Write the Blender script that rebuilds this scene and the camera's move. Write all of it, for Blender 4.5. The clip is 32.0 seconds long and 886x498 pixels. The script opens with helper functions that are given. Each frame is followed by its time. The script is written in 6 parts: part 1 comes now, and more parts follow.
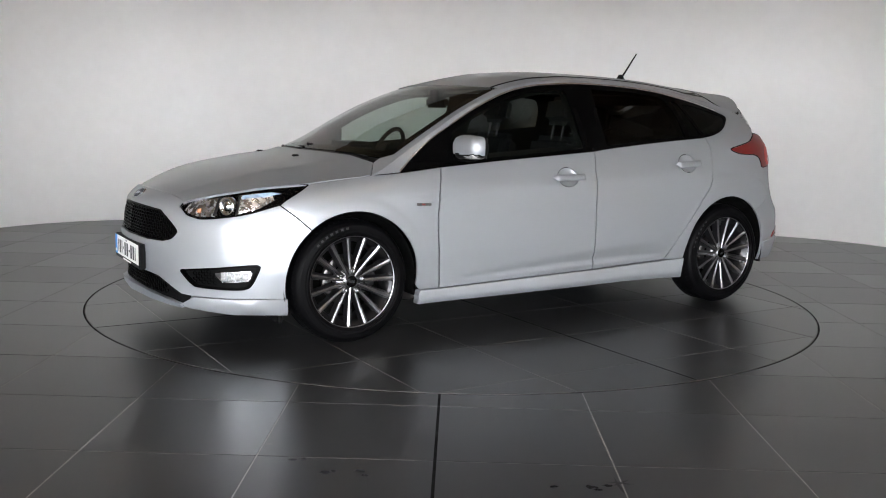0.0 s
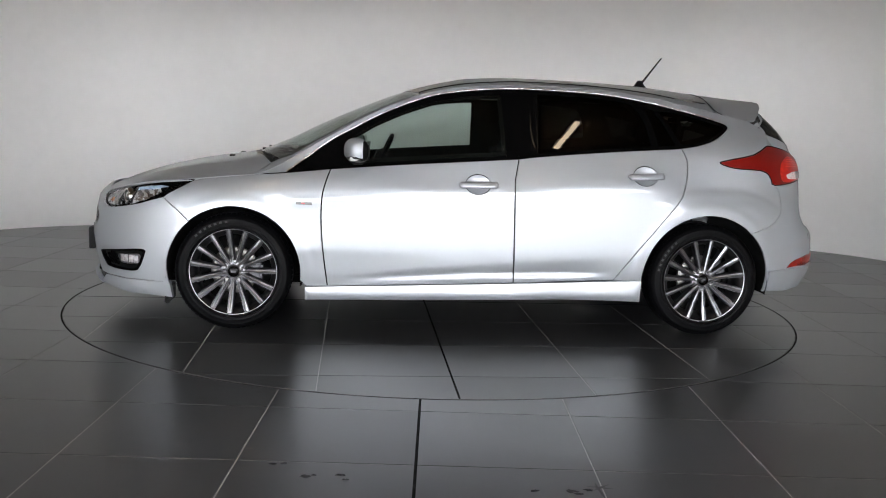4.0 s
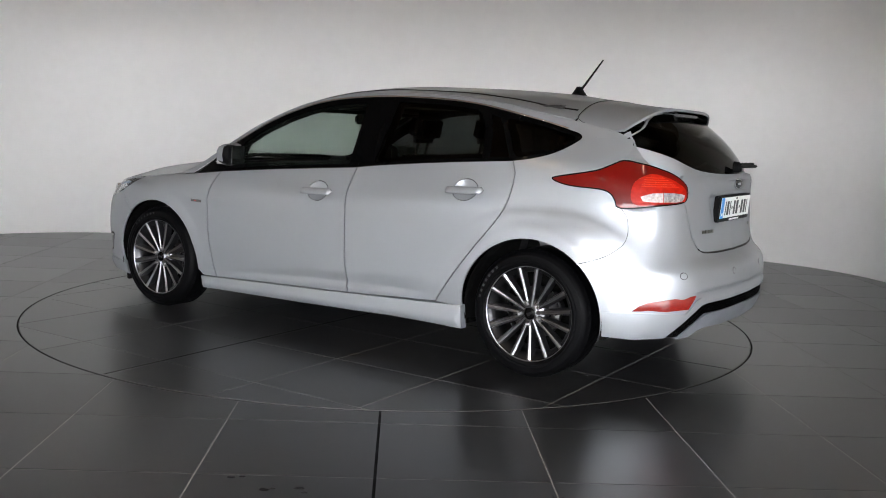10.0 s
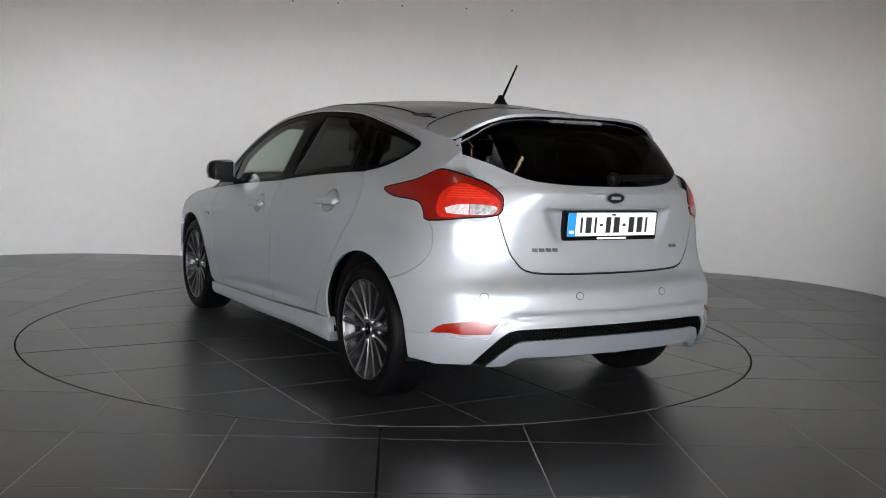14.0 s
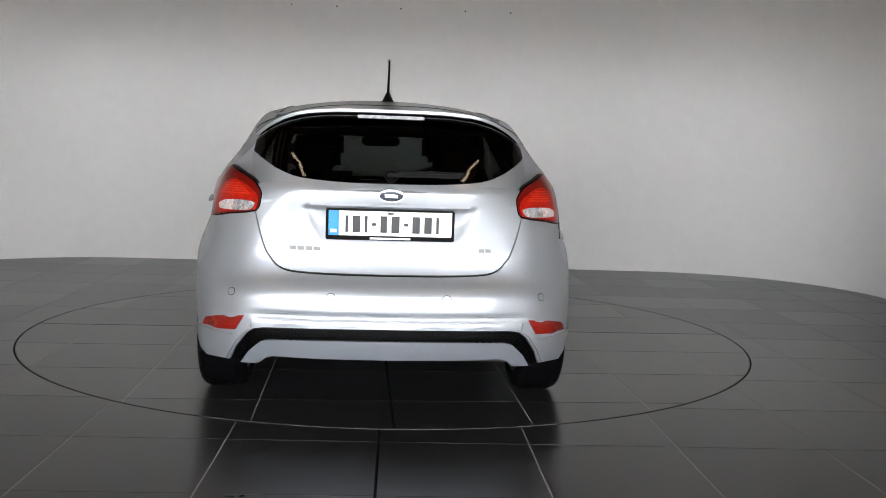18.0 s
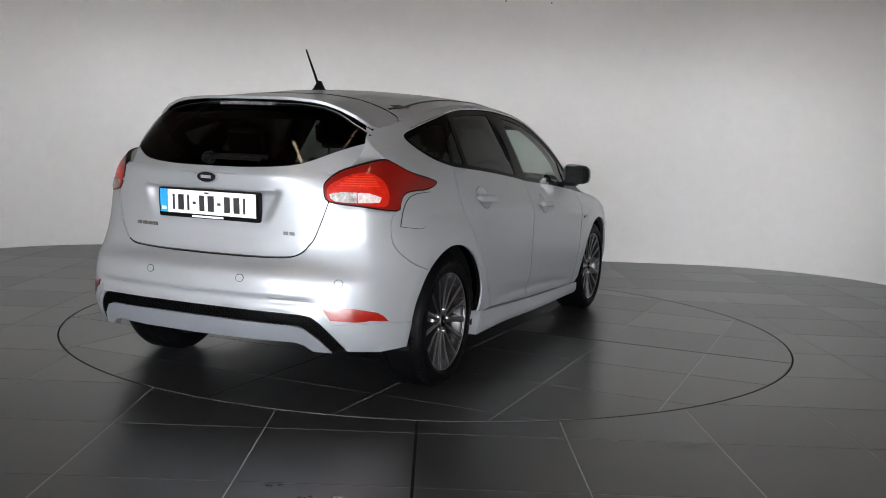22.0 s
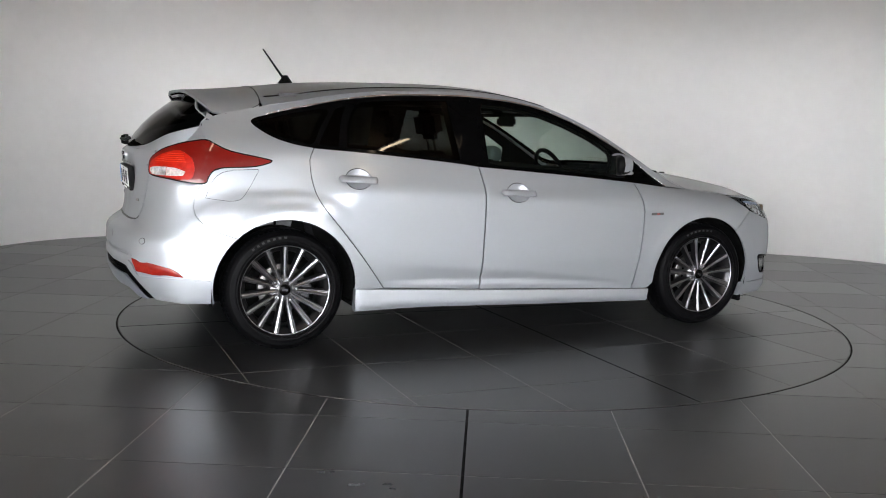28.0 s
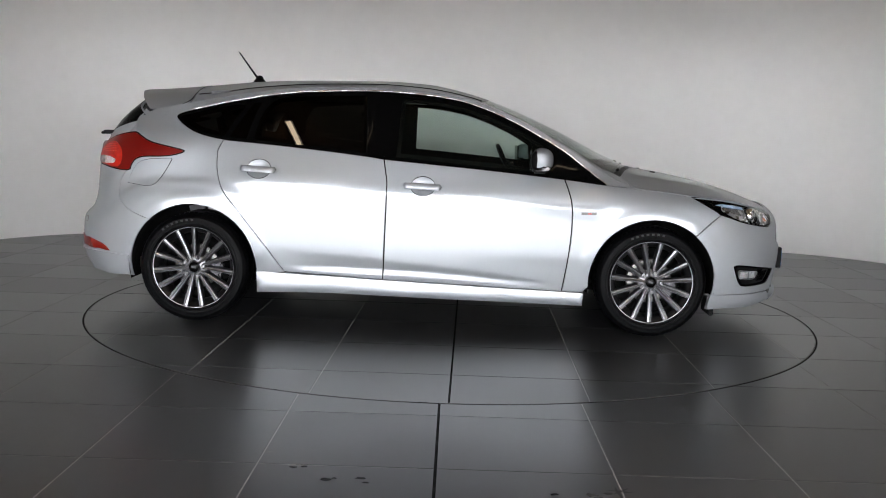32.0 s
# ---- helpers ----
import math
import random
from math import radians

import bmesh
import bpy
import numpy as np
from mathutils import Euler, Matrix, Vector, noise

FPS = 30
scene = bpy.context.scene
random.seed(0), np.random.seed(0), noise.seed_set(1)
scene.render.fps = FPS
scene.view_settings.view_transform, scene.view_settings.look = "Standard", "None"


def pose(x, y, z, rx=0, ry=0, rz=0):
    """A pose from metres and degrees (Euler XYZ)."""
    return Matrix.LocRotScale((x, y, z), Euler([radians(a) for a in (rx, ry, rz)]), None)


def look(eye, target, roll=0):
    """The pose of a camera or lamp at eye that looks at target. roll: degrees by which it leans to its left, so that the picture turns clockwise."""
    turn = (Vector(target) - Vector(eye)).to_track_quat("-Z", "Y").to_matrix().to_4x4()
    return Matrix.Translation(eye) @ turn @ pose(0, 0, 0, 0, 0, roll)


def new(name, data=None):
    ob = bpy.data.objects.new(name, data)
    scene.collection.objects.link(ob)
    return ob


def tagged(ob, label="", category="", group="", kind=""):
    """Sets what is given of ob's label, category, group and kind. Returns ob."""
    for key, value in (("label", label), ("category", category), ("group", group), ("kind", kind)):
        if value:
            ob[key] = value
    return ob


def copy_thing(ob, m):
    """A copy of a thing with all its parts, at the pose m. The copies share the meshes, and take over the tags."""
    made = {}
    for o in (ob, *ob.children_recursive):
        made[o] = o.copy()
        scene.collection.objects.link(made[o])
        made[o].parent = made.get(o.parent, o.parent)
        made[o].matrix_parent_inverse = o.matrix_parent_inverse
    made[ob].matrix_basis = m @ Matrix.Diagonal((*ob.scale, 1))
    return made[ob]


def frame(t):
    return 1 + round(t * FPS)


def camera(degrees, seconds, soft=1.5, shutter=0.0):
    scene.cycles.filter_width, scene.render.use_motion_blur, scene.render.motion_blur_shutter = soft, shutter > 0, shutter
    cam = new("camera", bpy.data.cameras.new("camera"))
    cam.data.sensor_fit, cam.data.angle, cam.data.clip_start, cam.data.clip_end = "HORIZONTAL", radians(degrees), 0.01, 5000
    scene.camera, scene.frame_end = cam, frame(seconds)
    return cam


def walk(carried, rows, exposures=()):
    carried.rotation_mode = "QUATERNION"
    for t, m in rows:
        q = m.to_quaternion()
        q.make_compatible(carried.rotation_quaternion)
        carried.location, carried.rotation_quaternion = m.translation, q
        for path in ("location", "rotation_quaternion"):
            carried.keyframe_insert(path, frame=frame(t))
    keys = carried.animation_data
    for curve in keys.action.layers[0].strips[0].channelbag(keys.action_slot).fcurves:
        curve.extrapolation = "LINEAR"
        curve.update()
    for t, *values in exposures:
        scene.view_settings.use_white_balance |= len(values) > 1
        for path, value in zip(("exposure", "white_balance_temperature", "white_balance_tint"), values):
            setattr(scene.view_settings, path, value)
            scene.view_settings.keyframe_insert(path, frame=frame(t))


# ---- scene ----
cam = camera(49.9, 32.0, soft=1.0)
CAM = [  # seconds, place, yaw, pitch, lean
    (0.0, 0.026, -6.166, 1.181, 0.78, -8.18, 1.37),
    (0.5, 0.003, -6.155, 1.162, 0.32, -8.21, 1.78),
    (1.0, -0.007, -6.145, 1.153, 0.03, -8.12, 1.81),
    (1.5, -0.003, -6.151, 1.152, -0.11, -7.97, 1.66),
    (2.0, 0.005, -6.157, 1.152, -0.17, -7.74, 1.54),
    (2.5, 0.007, -6.166, 1.155, -0.24, -7.62, 1.70),
    (3.0, 0.012, -6.169, 1.158, -0.31, -7.57, 1.71),
    (3.5, 0.014, -6.174, 1.164, -0.40, -7.60, 1.85),
    (5.5, 0.019, -6.173, 1.168, -0.82, -7.60, 2.07),
    (6.0, 0.013, -6.178, 1.184, -1.14, -7.85, 2.30),
    (6.5, 0.017, -6.184, 1.172, -1.40, -7.51, 2.37),
    (7.0, 0.020, -6.175, 1.177, -2.01, -7.32, 2.52),
    (7.5, 0.020, -6.184, 1.179, -2.49, -7.18, 2.61),
    (8.0, 0.020, -6.185, 1.178, -2.73, -7.10, 2.53),
    (8.5, 0.017, -6.182, 1.178, -2.88, -7.02, 2.51),
    (9.0, 0.016, -6.182, 1.174, -2.90, -6.98, 2.44),
    (9.5, 0.026, -6.188, 1.184, -2.73, -7.04, 2.48),
    (10.0, 0.026, -6.195, 1.192, -2.67, -7.09, 2.48),
    (10.5, 0.027, -6.194, 1.195, -2.62, -6.98, 2.50),
    (11.0, 0.028, -6.195, 1.189, -2.62, -6.66, 2.40),
    (11.5, 0.025, -6.191, 1.182, -2.65, -6.34, 2.33),
    (12.0, 0.025, -6.195, 1.177, -2.66, -6.15, 2.28),
    (12.5, 0.022, -6.193, 1.170, -2.70, -6.00, 2.25),
    (13.0, 0.018, -6.194, 1.159, -2.78, -5.81, 2.27),
    (13.5, 0.016, -6.193, 1.161, -2.81, -5.83, 2.09),
    (15.5, 0.013, -6.200, 1.162, -2.89, -5.67, 2.04),
    (16.0, 0.016, -6.200, 1.165, -2.84, -5.72, 2.08),
    (16.5, 0.020, -6.197, 1.168, -2.82, -5.73, 2.00),
    (17.0, 0.023, -6.195, 1.171, -2.76, -5.73, 2.01),
    (17.5, 0.022, -6.196, 1.170, -2.81, -5.71, 1.95),
    (18.0, 0.022, -6.197, 1.165, -2.83, -5.67, 1.86),
    (18.5, 0.022, -6.197, 1.161, -2.81, -5.63, 1.84),
    (19.0, 0.023, -6.199, 1.156, -2.58, -5.56, 2.06),
    (19.5, 0.021, -6.190, 1.163, -2.43, -5.77, 1.97),
    (20.0, 0.019, -6.192, 1.165, -2.24, -5.87, 2.01),
    (20.5, 0.016, -6.187, 1.167, -1.91, -5.99, 2.11),
    (21.0, 0.011, -6.186, 1.174, -1.57, -6.18, 2.21),
    (21.5, 0.011, -6.180, 1.173, -1.07, -6.28, 2.26),
    (22.0, 0.013, -6.185, 1.172, -0.61, -6.36, 2.22),
    (22.5, 0.017, -6.201, 1.166, -0.02, -6.38, 2.13),
    (23.0, 0.027, -6.189, 1.155, 0.65, -6.38, 1.90),
    (23.5, 0.019, -6.183, 1.146, 1.02, -6.62, 1.99),
    (24.0, 0.027, -6.182, 1.145, 1.68, -7.20, 1.84),
    (24.5, 0.034, -6.185, 1.146, 2.18, -7.62, 1.70),
    (25.0, 0.040, -6.188, 1.141, 2.56, -7.55, 1.61),
    (25.5, 0.038, -6.192, 1.143, 2.73, -7.33, 1.62),
    (27.5, 0.028, -6.192, 1.155, 2.80, -6.95, 1.57),
    (28.0, 0.022, -6.185, 1.171, 2.53, -7.11, 1.66),
    (28.5, 0.019, -6.191, 1.168, 2.26, -7.07, 1.63),
    (29.0, 0.016, -6.194, 1.166, 1.92, -7.01, 1.67),
    (29.5, 0.017, -6.187, 1.165, 1.61, -6.96, 1.68),
    (30.0, 0.015, -6.190, 1.164, 1.32, -7.01, 1.60),
    (30.5, 0.015, -6.187, 1.163, 1.17, -7.01, 1.50),
    (31.0, 0.015, -6.197, 1.161, 1.02, -7.01, 1.45),
    (31.5, 0.013, -6.192, 1.158, 0.84, -7.00, 1.42),
    (32.0, 0.009, -6.189, 1.154, 0.58, -7.15, 1.68),
]
TURN = [  # seconds, heading of the car on the turntable
    (0.0, 211.74),
    (1.0, 204.84),
    (2.0, 198.13),
    (3.0, 191.41),
    (6.0, 171.87),
    (7.0, 165.22),
    (8.0, 158.61),
    (9.0, 151.94),
    (10.0, 145.12),
    (11.0, 138.50),
    (12.0, 131.92),
    (13.0, 125.35),
    (16.0, 105.56),
    (17.0, 98.91),
    (18.0, 92.27),
    (19.0, 85.60),
    (20.0, 79.00),
    (21.0, 72.38),
    (22.0, 65.73),
    (23.0, 59.11),
    (24.0, 52.40),
    (25.0, 45.70),
    (28.0, 25.36),
    (29.0, 18.88),
    (30.0, 12.28),
    (31.0, 5.67),
    (32.0, -0.94),
]


def cam_pose(x, y, z, yaw, pitch, lean):
    a, p = radians(yaw), radians(pitch)
    way = Vector((-math.sin(a) * math.cos(p), math.cos(a) * math.cos(p), math.sin(p)))
    eye = Vector((x, y, z))
    return look(eye, eye + way, lean)


EXPOSURE = [(0, 0.39), (2, 0.34), (4, 0.13), (6, 0.08), (8, 0.18), (10, 0.23), (13, 0.13), (16, 0.03), (19, -0.02), (22, 0.13), (25, 0.33), (28, 0.33), (30, 0.18), (32, 0.08)]
walk(cam, [(r[0], cam_pose(*r[1:])) for r in CAM], EXPOSURE)

# ---- light: sky seen through the open front behind the viewer, tubes on the ceiling ----
world = bpy.data.worlds.new("world")
scene.world = world
world.use_nodes = True
wn = world.node_tree
sky = wn.nodes.new("ShaderNodeTexSky")
sky.sky_type, sky.sun_disc, sky.sun_elevation, sky.sun_rotation = "NISHITA", False, radians(35), radians(160)
wn.links.new(sky.outputs["Color"], wn.nodes["Background"].inputs["Color"])
wn.nodes["Background"].inputs["Strength"].default_value = 0.08


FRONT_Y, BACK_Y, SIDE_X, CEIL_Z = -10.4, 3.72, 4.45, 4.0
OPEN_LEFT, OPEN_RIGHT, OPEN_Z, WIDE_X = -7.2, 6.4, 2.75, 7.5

# ---- materials ----


def material(name, base, rough=0.5, metal=0.0, coat=0.0, grain=None, bump=0.0, bump_scale=300.0, spec=0.5, second=None, glow=0.0, even=False):
    """grain: (scale, amount) of a lighter and darker cloud; second: (scale, amount) of a finer one."""
    m = bpy.data.materials.new(name)
    m.use_nodes = True
    n, l = m.node_tree.nodes, m.node_tree.links
    p = n["Principled BSDF"]
    p.inputs["Roughness"].default_value, p.inputs["Metallic"].default_value = rough, metal
    p.inputs["Coat Weight"].default_value, p.inputs["Coat Roughness"].default_value = coat, 0.04
    p.inputs["Specular IOR Level"].default_value = spec
    p.inputs["Base Color"].default_value = (*base, 1)
    tc = n.new("ShaderNodeTexCoord")
    if grain:
        last = None
        for k, (sc, am) in enumerate([grain] + ([second] if second else [])):
            t = n.new("ShaderNodeTexNoise")
            t.inputs["Scale"].default_value, t.inputs["Detail"].default_value = sc, 6
            l.new(tc.outputs["Object"], t.inputs["Vector"])
            r = n.new("ShaderNodeMapRange")
            r.inputs["From Min"].default_value, r.inputs["From Max"].default_value = 0.3, 0.7
            r.inputs["To Min"].default_value, r.inputs["To Max"].default_value = 1 - am, 1 + am
            l.new(t.outputs["Fac"], r.inputs["Value"])
            if last is None:
                last = r.outputs["Result"]
            else:
                mu = n.new("ShaderNodeMath")
                mu.operation = "MULTIPLY"
                l.new(last, mu.inputs[0])
                l.new(r.outputs["Result"], mu.inputs[1])
                last = mu.outputs["Value"]
        mix = n.new("ShaderNodeVectorMath")
        mix.operation = "SCALE"
        mix.inputs[0].default_value = base
        l.new(last, mix.inputs["Scale"])
        l.new(mix.outputs["Vector"], p.inputs["Base Color"])
        rr = n.new("ShaderNodeMath")
        rr.operation = "MULTIPLY"
        rr.inputs[1].default_value = rough
        l.new(last, rr.inputs[0])
        if not even:
            l.new(rr.outputs["Value"], p.inputs["Roughness"])
    if bump:
        t = n.new("ShaderNodeTexNoise")
        t.inputs["Scale"].default_value, t.inputs["Detail"].default_value = bump_scale, 3
        l.new(tc.outputs["Object"], t.inputs["Vector"])
        b = n.new("ShaderNodeBump")
        b.inputs["Strength"].default_value, b.inputs["Distance"].default_value = bump, 0.002
        l.new(t.outputs["Fac"], b.inputs["Height"])
        l.new(b.outputs["Normal"], p.inputs["Normal"])
    if glow:
        p.inputs["Emission Color"].default_value, p.inputs["Emission Strength"].default_value = (*base, 1), glow
    return m


def glass(name, tint, rough=0.0, mirror=0.024):
    """Thin tinted pane: clear to look through, a mirror at grazing angles."""
    m = bpy.data.materials.new(name)
    m.use_nodes = True
    n, l = m.node_tree.nodes, m.node_tree.links
    n.clear()
    out, tr, gl = n.new("ShaderNodeOutputMaterial"), n.new("ShaderNodeBsdfTransparent"), n.new("ShaderNodeBsdfGlossy")
    mx, lw, pw, ad = n.new("ShaderNodeMixShader"), n.new("ShaderNodeLayerWeight"), n.new("ShaderNodeMath"), n.new("ShaderNodeMath")
    tr.inputs["Color"].default_value = (*tint, 1)
    gl.inputs["Roughness"].default_value = rough
    pw.operation, ad.operation = "POWER", "MULTIPLY_ADD"
    lw.inputs["Blend"].default_value, pw.inputs[1].default_value = 0.5, 5
    ad.inputs[1].default_value, ad.inputs[2].default_value = 0.9, mirror
    l.new(lw.outputs["Facing"], pw.inputs[0])
    l.new(pw.outputs["Value"], ad.inputs[0])
    l.new(ad.outputs["Value"], mx.inputs["Fac"])
    l.new(tr.outputs["BSDF"], mx.inputs[1])
    l.new(gl.outputs["BSDF"], mx.inputs[2])
    l.new(mx.outputs["Shader"], out.inputs["Surface"])
    return m



def paint(name, base):
    """Metallic paint: a broad lobe of tilted flakes, a tighter one of flat flakes, clear lacquer over both."""
    m = material(name, base, 0.58, 0.62, 1.0, bump=0.015, bump_scale=900)
    n, l = m.node_tree.nodes, m.node_tree.links
    p = n["Principled BSDF"]
    q = n.new("ShaderNodeBsdfPrincipled")
    q.inputs["Base Color"].default_value, q.inputs["Metallic"].default_value, q.inputs["Roughness"].default_value = (*base, 1), 1.0, 0.26
    for b in (p, q):
        b.inputs["Coat Weight"].default_value, b.inputs["Coat Roughness"].default_value, b.inputs["Coat IOR"].default_value = 0.6, 0.10, 1.5
    mix = n.new("ShaderNodeMixShader")
    mix.inputs["Fac"].default_value = 0.12
    l.new(p.outputs["BSDF"], mix.inputs[1])
    l.new(q.outputs["BSDF"], mix.inputs[2])
    l.new(mix.outputs["Shader"], n["Material Output"].inputs["Surface"])
    return m


M_PAINT = paint("silver_metallic_paint", (0.296, 0.309, 0.332))
M_BLACK = material("black_plastic", (0.003, 0.003, 0.0032), 0.45, spec=0.05, bump=0.2, bump_scale=500)
M_GLOSSBLACK = material("gloss_black", (0.0015, 0.0015, 0.0016), 0.06, spec=0.04)
M_SHELL = material("dark_underbody", (0.004, 0.004, 0.004), 0.85, spec=0.05, grain=(12, 0.3))
M_RUBBER = material("tyre_rubber", (0.0016, 0.0016, 0.0019), 0.5, spec=0.045, grain=(30, 0.25), bump=0.15, bump_scale=200)
M_RIM = material("machined_alloy", (0.21, 0.21, 0.218), 0.36, 1.0)
M_RIMDARK = material("dark_grey_alloy", (0.030, 0.030, 0.033), 0.30, 0.8)
M_RIMMID = material("grey_alloy_hub", (0.12, 0.12, 0.125), 0.34, 1.0)
M_RIMWORN = material("worn_steel_edge", (0.07, 0.068, 0.065), 0.45, 0.6, grain=(9, 0.5), second=(60, 0.3))
# Bright silver for the highlight along the body edge over the windows.
M_HIGHLIGHT = material("edge_highlight_silver", (0.8, 0.8, 0.82), 0.2, 1.0)
M_DISC = material("brake_steel", (0.11, 0.108, 0.105), 0.42, 1.0, grain=(40, 0.2))
M_CLEAR = glass("clear_window_glass", (0.72, 0.80, 0.76))
M_SCREEN = glass("windscreen_glass", (0.66, 0.74, 0.70), mirror=0.06)
M_TINT = glass("privacy_glass", (0.06, 0.065, 0.065))
M_TAILGLASS = glass("rear_privacy_glass", (0.07, 0.075, 0.075), mirror=0.012)
M_LENS = glass("clear_lamp_lens", (0.93, 0.94, 0.95))
M_WALL = material("white_wall_paint", (0.795, 0.785, 0.77), 0.6, grain=(0.6, 0.03), second=(9, 0.015), bump=0.05, bump_scale=120)
M_CEIL = material("ceiling_paint", (0.27, 0.195, 0.13), 0.8, grain=(1.0, 0.04))
M_SKY = material("bright_overcast_sky", (0.935, 0.953, 0.985), 1.0, glow=25.0)
# Dark warm colour for unseen walls, to weaken and warm their bounced light.
M_DIMWALL = material("dimmed_beige_wall", (0.30, 0.25, 0.20), 0.7, grain=(0.6, 0.05), second=(9, 0.02))
# Glowing band under the sky, added to brighten the car's lower sides.
M_LOWGLOW = material("added_low_glow", (0.92, 0.95, 1.0), 1.0, glow=7.5)
M_PAVE = material("pale_paving", (0.30, 0.29, 0.28), 0.8, grain=(2.0, 0.15), second=(30, 0.1))
M_TUBE = material("tube_light", (1.0, 0.80, 0.58), 0.4, glow=24.0)
M_GROUT = material("floor_grout", (0.36, 0.35, 0.335), 0.8, grain=(25, 0.3))
M_REDLENS = material("red_lens", (0.30, 0.008, 0.003), 0.35, 0.0, 0.25, spec=0.15, grain=(45, 0.22), even=True)
M_REDDARK = material("deep_red_lens", (0.105, 0.003, 0.002), 0.3, 0.0, 0.4, spec=0.15)
M_REDPLASTIC = material("red_reflector", (0.16, 0.006, 0.003), 0.25, 0.0, 0.4, grain=(160, 0.25), even=True)
M_DROP = material("wet_drop", (0.008, 0.008, 0.009), 0.15, spec=0.3)
M_CHIP = material("pale_chip", (0.16, 0.155, 0.15), 0.7)
M_BARREL = material("satin_alloy_barrel", (0.035, 0.035, 0.037), 0.30, 0.9)
M_REDBADGE = material("red_enamel", (0.22, 0.03, 0.03), 0.3)
M_REDRIB = material("red_lens_rib", (0.44, 0.026, 0.008), 0.3, 0.0, 0.2, spec=0.15)
M_SMOKED = material("grey_crystal_lens", (0.10, 0.10, 0.105), 0.15, grain=(60, 0.5), second=(220, 0.3))
M_PINKLENS = material("pink_lens", (0.42, 0.37, 0.36), 0.2, grain=(90, 0.3), spec=0.3)
M_TYREMARK = material("raised_tyre_mark", (0.03, 0.03, 0.031), 0.7, spec=0.05)
M_WHITELENS = material("white_lens", (0.27, 0.265, 0.265), 0.15, grain=(55, 0.45), second=(190, 0.3))
M_DAYLIGHT = material("pale_blue_lens", (0.30, 0.38, 0.50), 0.15, grain=(55, 0.3))
M_DARKMIRROR = material("dark_mirror", (0.012, 0.014, 0.013), 0.03, spec=0.9)
M_BRIGHT = material("bright_lamp_reflector", (0.62, 0.62, 0.64), 0.26, 0.96, grain=(40, 0.3))
M_CHROME = material("chrome", (0.75, 0.76, 0.78), 0.08, 1.0)
M_PLATE = material("white_plate", (0.82, 0.82, 0.80), 0.35)
M_BLUE = material("blue_plate_band", (0.01, 0.24, 0.62), 0.4)
M_INK = material("black_ink", (0.012, 0.012, 0.014), 0.45)
M_NAVY = material("navy_enamel", (0.004, 0.006, 0.016), 0.2, spec=0.3)
M_AMBER = material("amber_glass", (0.75, 0.35, 0.20), 0.2, coat=0.5)
M_GREYTRIM = material("satin_grey_plastic", (0.012, 0.012, 0.0125), 0.45, grain=(30, 0.1))
M_LOWER = material("satin_silver_lower_trim", (0.25, 0.265, 0.295), 0.42, 0.6, bump=0.03, bump_scale=600)
M_RUST = material("exhaust_steel", (0.13, 0.115, 0.10), 0.45, 0.8, grain=(14, 0.4))
M_DASH = material("dark_dashboard", (0.008, 0.008, 0.009), 0.7, bump=0.3, bump_scale=700, spec=0.1)
# Liner grey with the daylight it catches put into the colour.
M_LITLINER = material("daylit_liner_grey", (0.09, 0.092, 0.095), 0.7, grain=(40, 0.3))
M_SEAT = material("dark_seat_cloth", (0.008, 0.008, 0.009), 0.9, grain=(60, 0.2), spec=0.05)


def tile_material():
    m = material("dark_grey_floor_tile", (0.0125, 0.0128, 0.0138), 0.31, grain=(1.7, 0.15), second=(26, 0.09), spec=0.84, bump=0.03, bump_scale=70, even=True)
    n, l = m.node_tree.nodes, m.node_tree.links
    p = n["Principled BSDF"]
    info = n.new("ShaderNodeObjectInfo")
    r = n.new("ShaderNodeMapRange")
    r.inputs["To Min"].default_value, r.inputs["To Max"].default_value = 0.88, 1.12
    l.new(info.outputs["Random"], r.inputs["Value"])
    src = p.inputs["Base Color"].links[0].from_socket
    v = n.new("ShaderNodeVectorMath")
    v.operation = "SCALE"
    l.new(src, v.inputs[0])
    l.new(r.outputs["Result"], v.inputs["Scale"])
    l.new(v.outputs["Vector"], p.inputs["Base Color"])
    gloss = n.new("ShaderNodeMapRange")
    gloss.inputs["To Min"].default_value, gloss.inputs["To Max"].default_value = 0.285, 0.335
    l.new(info.outputs["Random"], gloss.inputs["Value"])
    l.new(gloss.outputs["Result"], p.inputs["Roughness"])
    return m


M_TILE = tile_material()

# ---- mesh helpers ----


def mesh_object(name, verts, faces, mat, parent=None, smooth=True, label=""):
    me = bpy.data.meshes.new(name)
    me.from_pydata([tuple(v) for v in verts], [], faces)
    me.update()
    if smooth:
        me.shade_smooth()
    me.materials.append(mat)
    ob = new(name, me)
    ob.parent = parent
    if label:
        ob["label"] = label
    return ob


def part(name, bm, mat, parent=None, label="", smooth=False):
    me = bpy.data.meshes.new(name)
    bm.to_mesh(me)
    bm.free()
    if smooth:
        me.shade_smooth()
    me.materials.append(mat)
    ob = new(name, me)
    ob.parent = parent
    if label:
        ob["label"] = label
    return ob


def box(x0, x1, y0, y1, z0, z1, bevel=0.0, seg=2, bm=None):
    own = bmesh.new()
    g = bmesh.ops.create_cube(own, size=1)
    bmesh.ops.transform(own, matrix=Matrix.Translation(((x0 + x1) / 2, (y0 + y1) / 2, (z0 + z1) / 2)) @ Matrix.Diagonal((x1 - x0, y1 - y0, z1 - z0, 1)), verts=own.verts)
    if bevel:
        bmesh.ops.bevel(own, geom=own.edges[:], offset=bevel, segments=seg, affect="EDGES")
    if bm is None:
        return own
    me = bpy.data.meshes.new("t")
    own.to_mesh(me)
    own.free()
    bm.from_mesh(me)
    bpy.data.meshes.remove(me)
    return bm


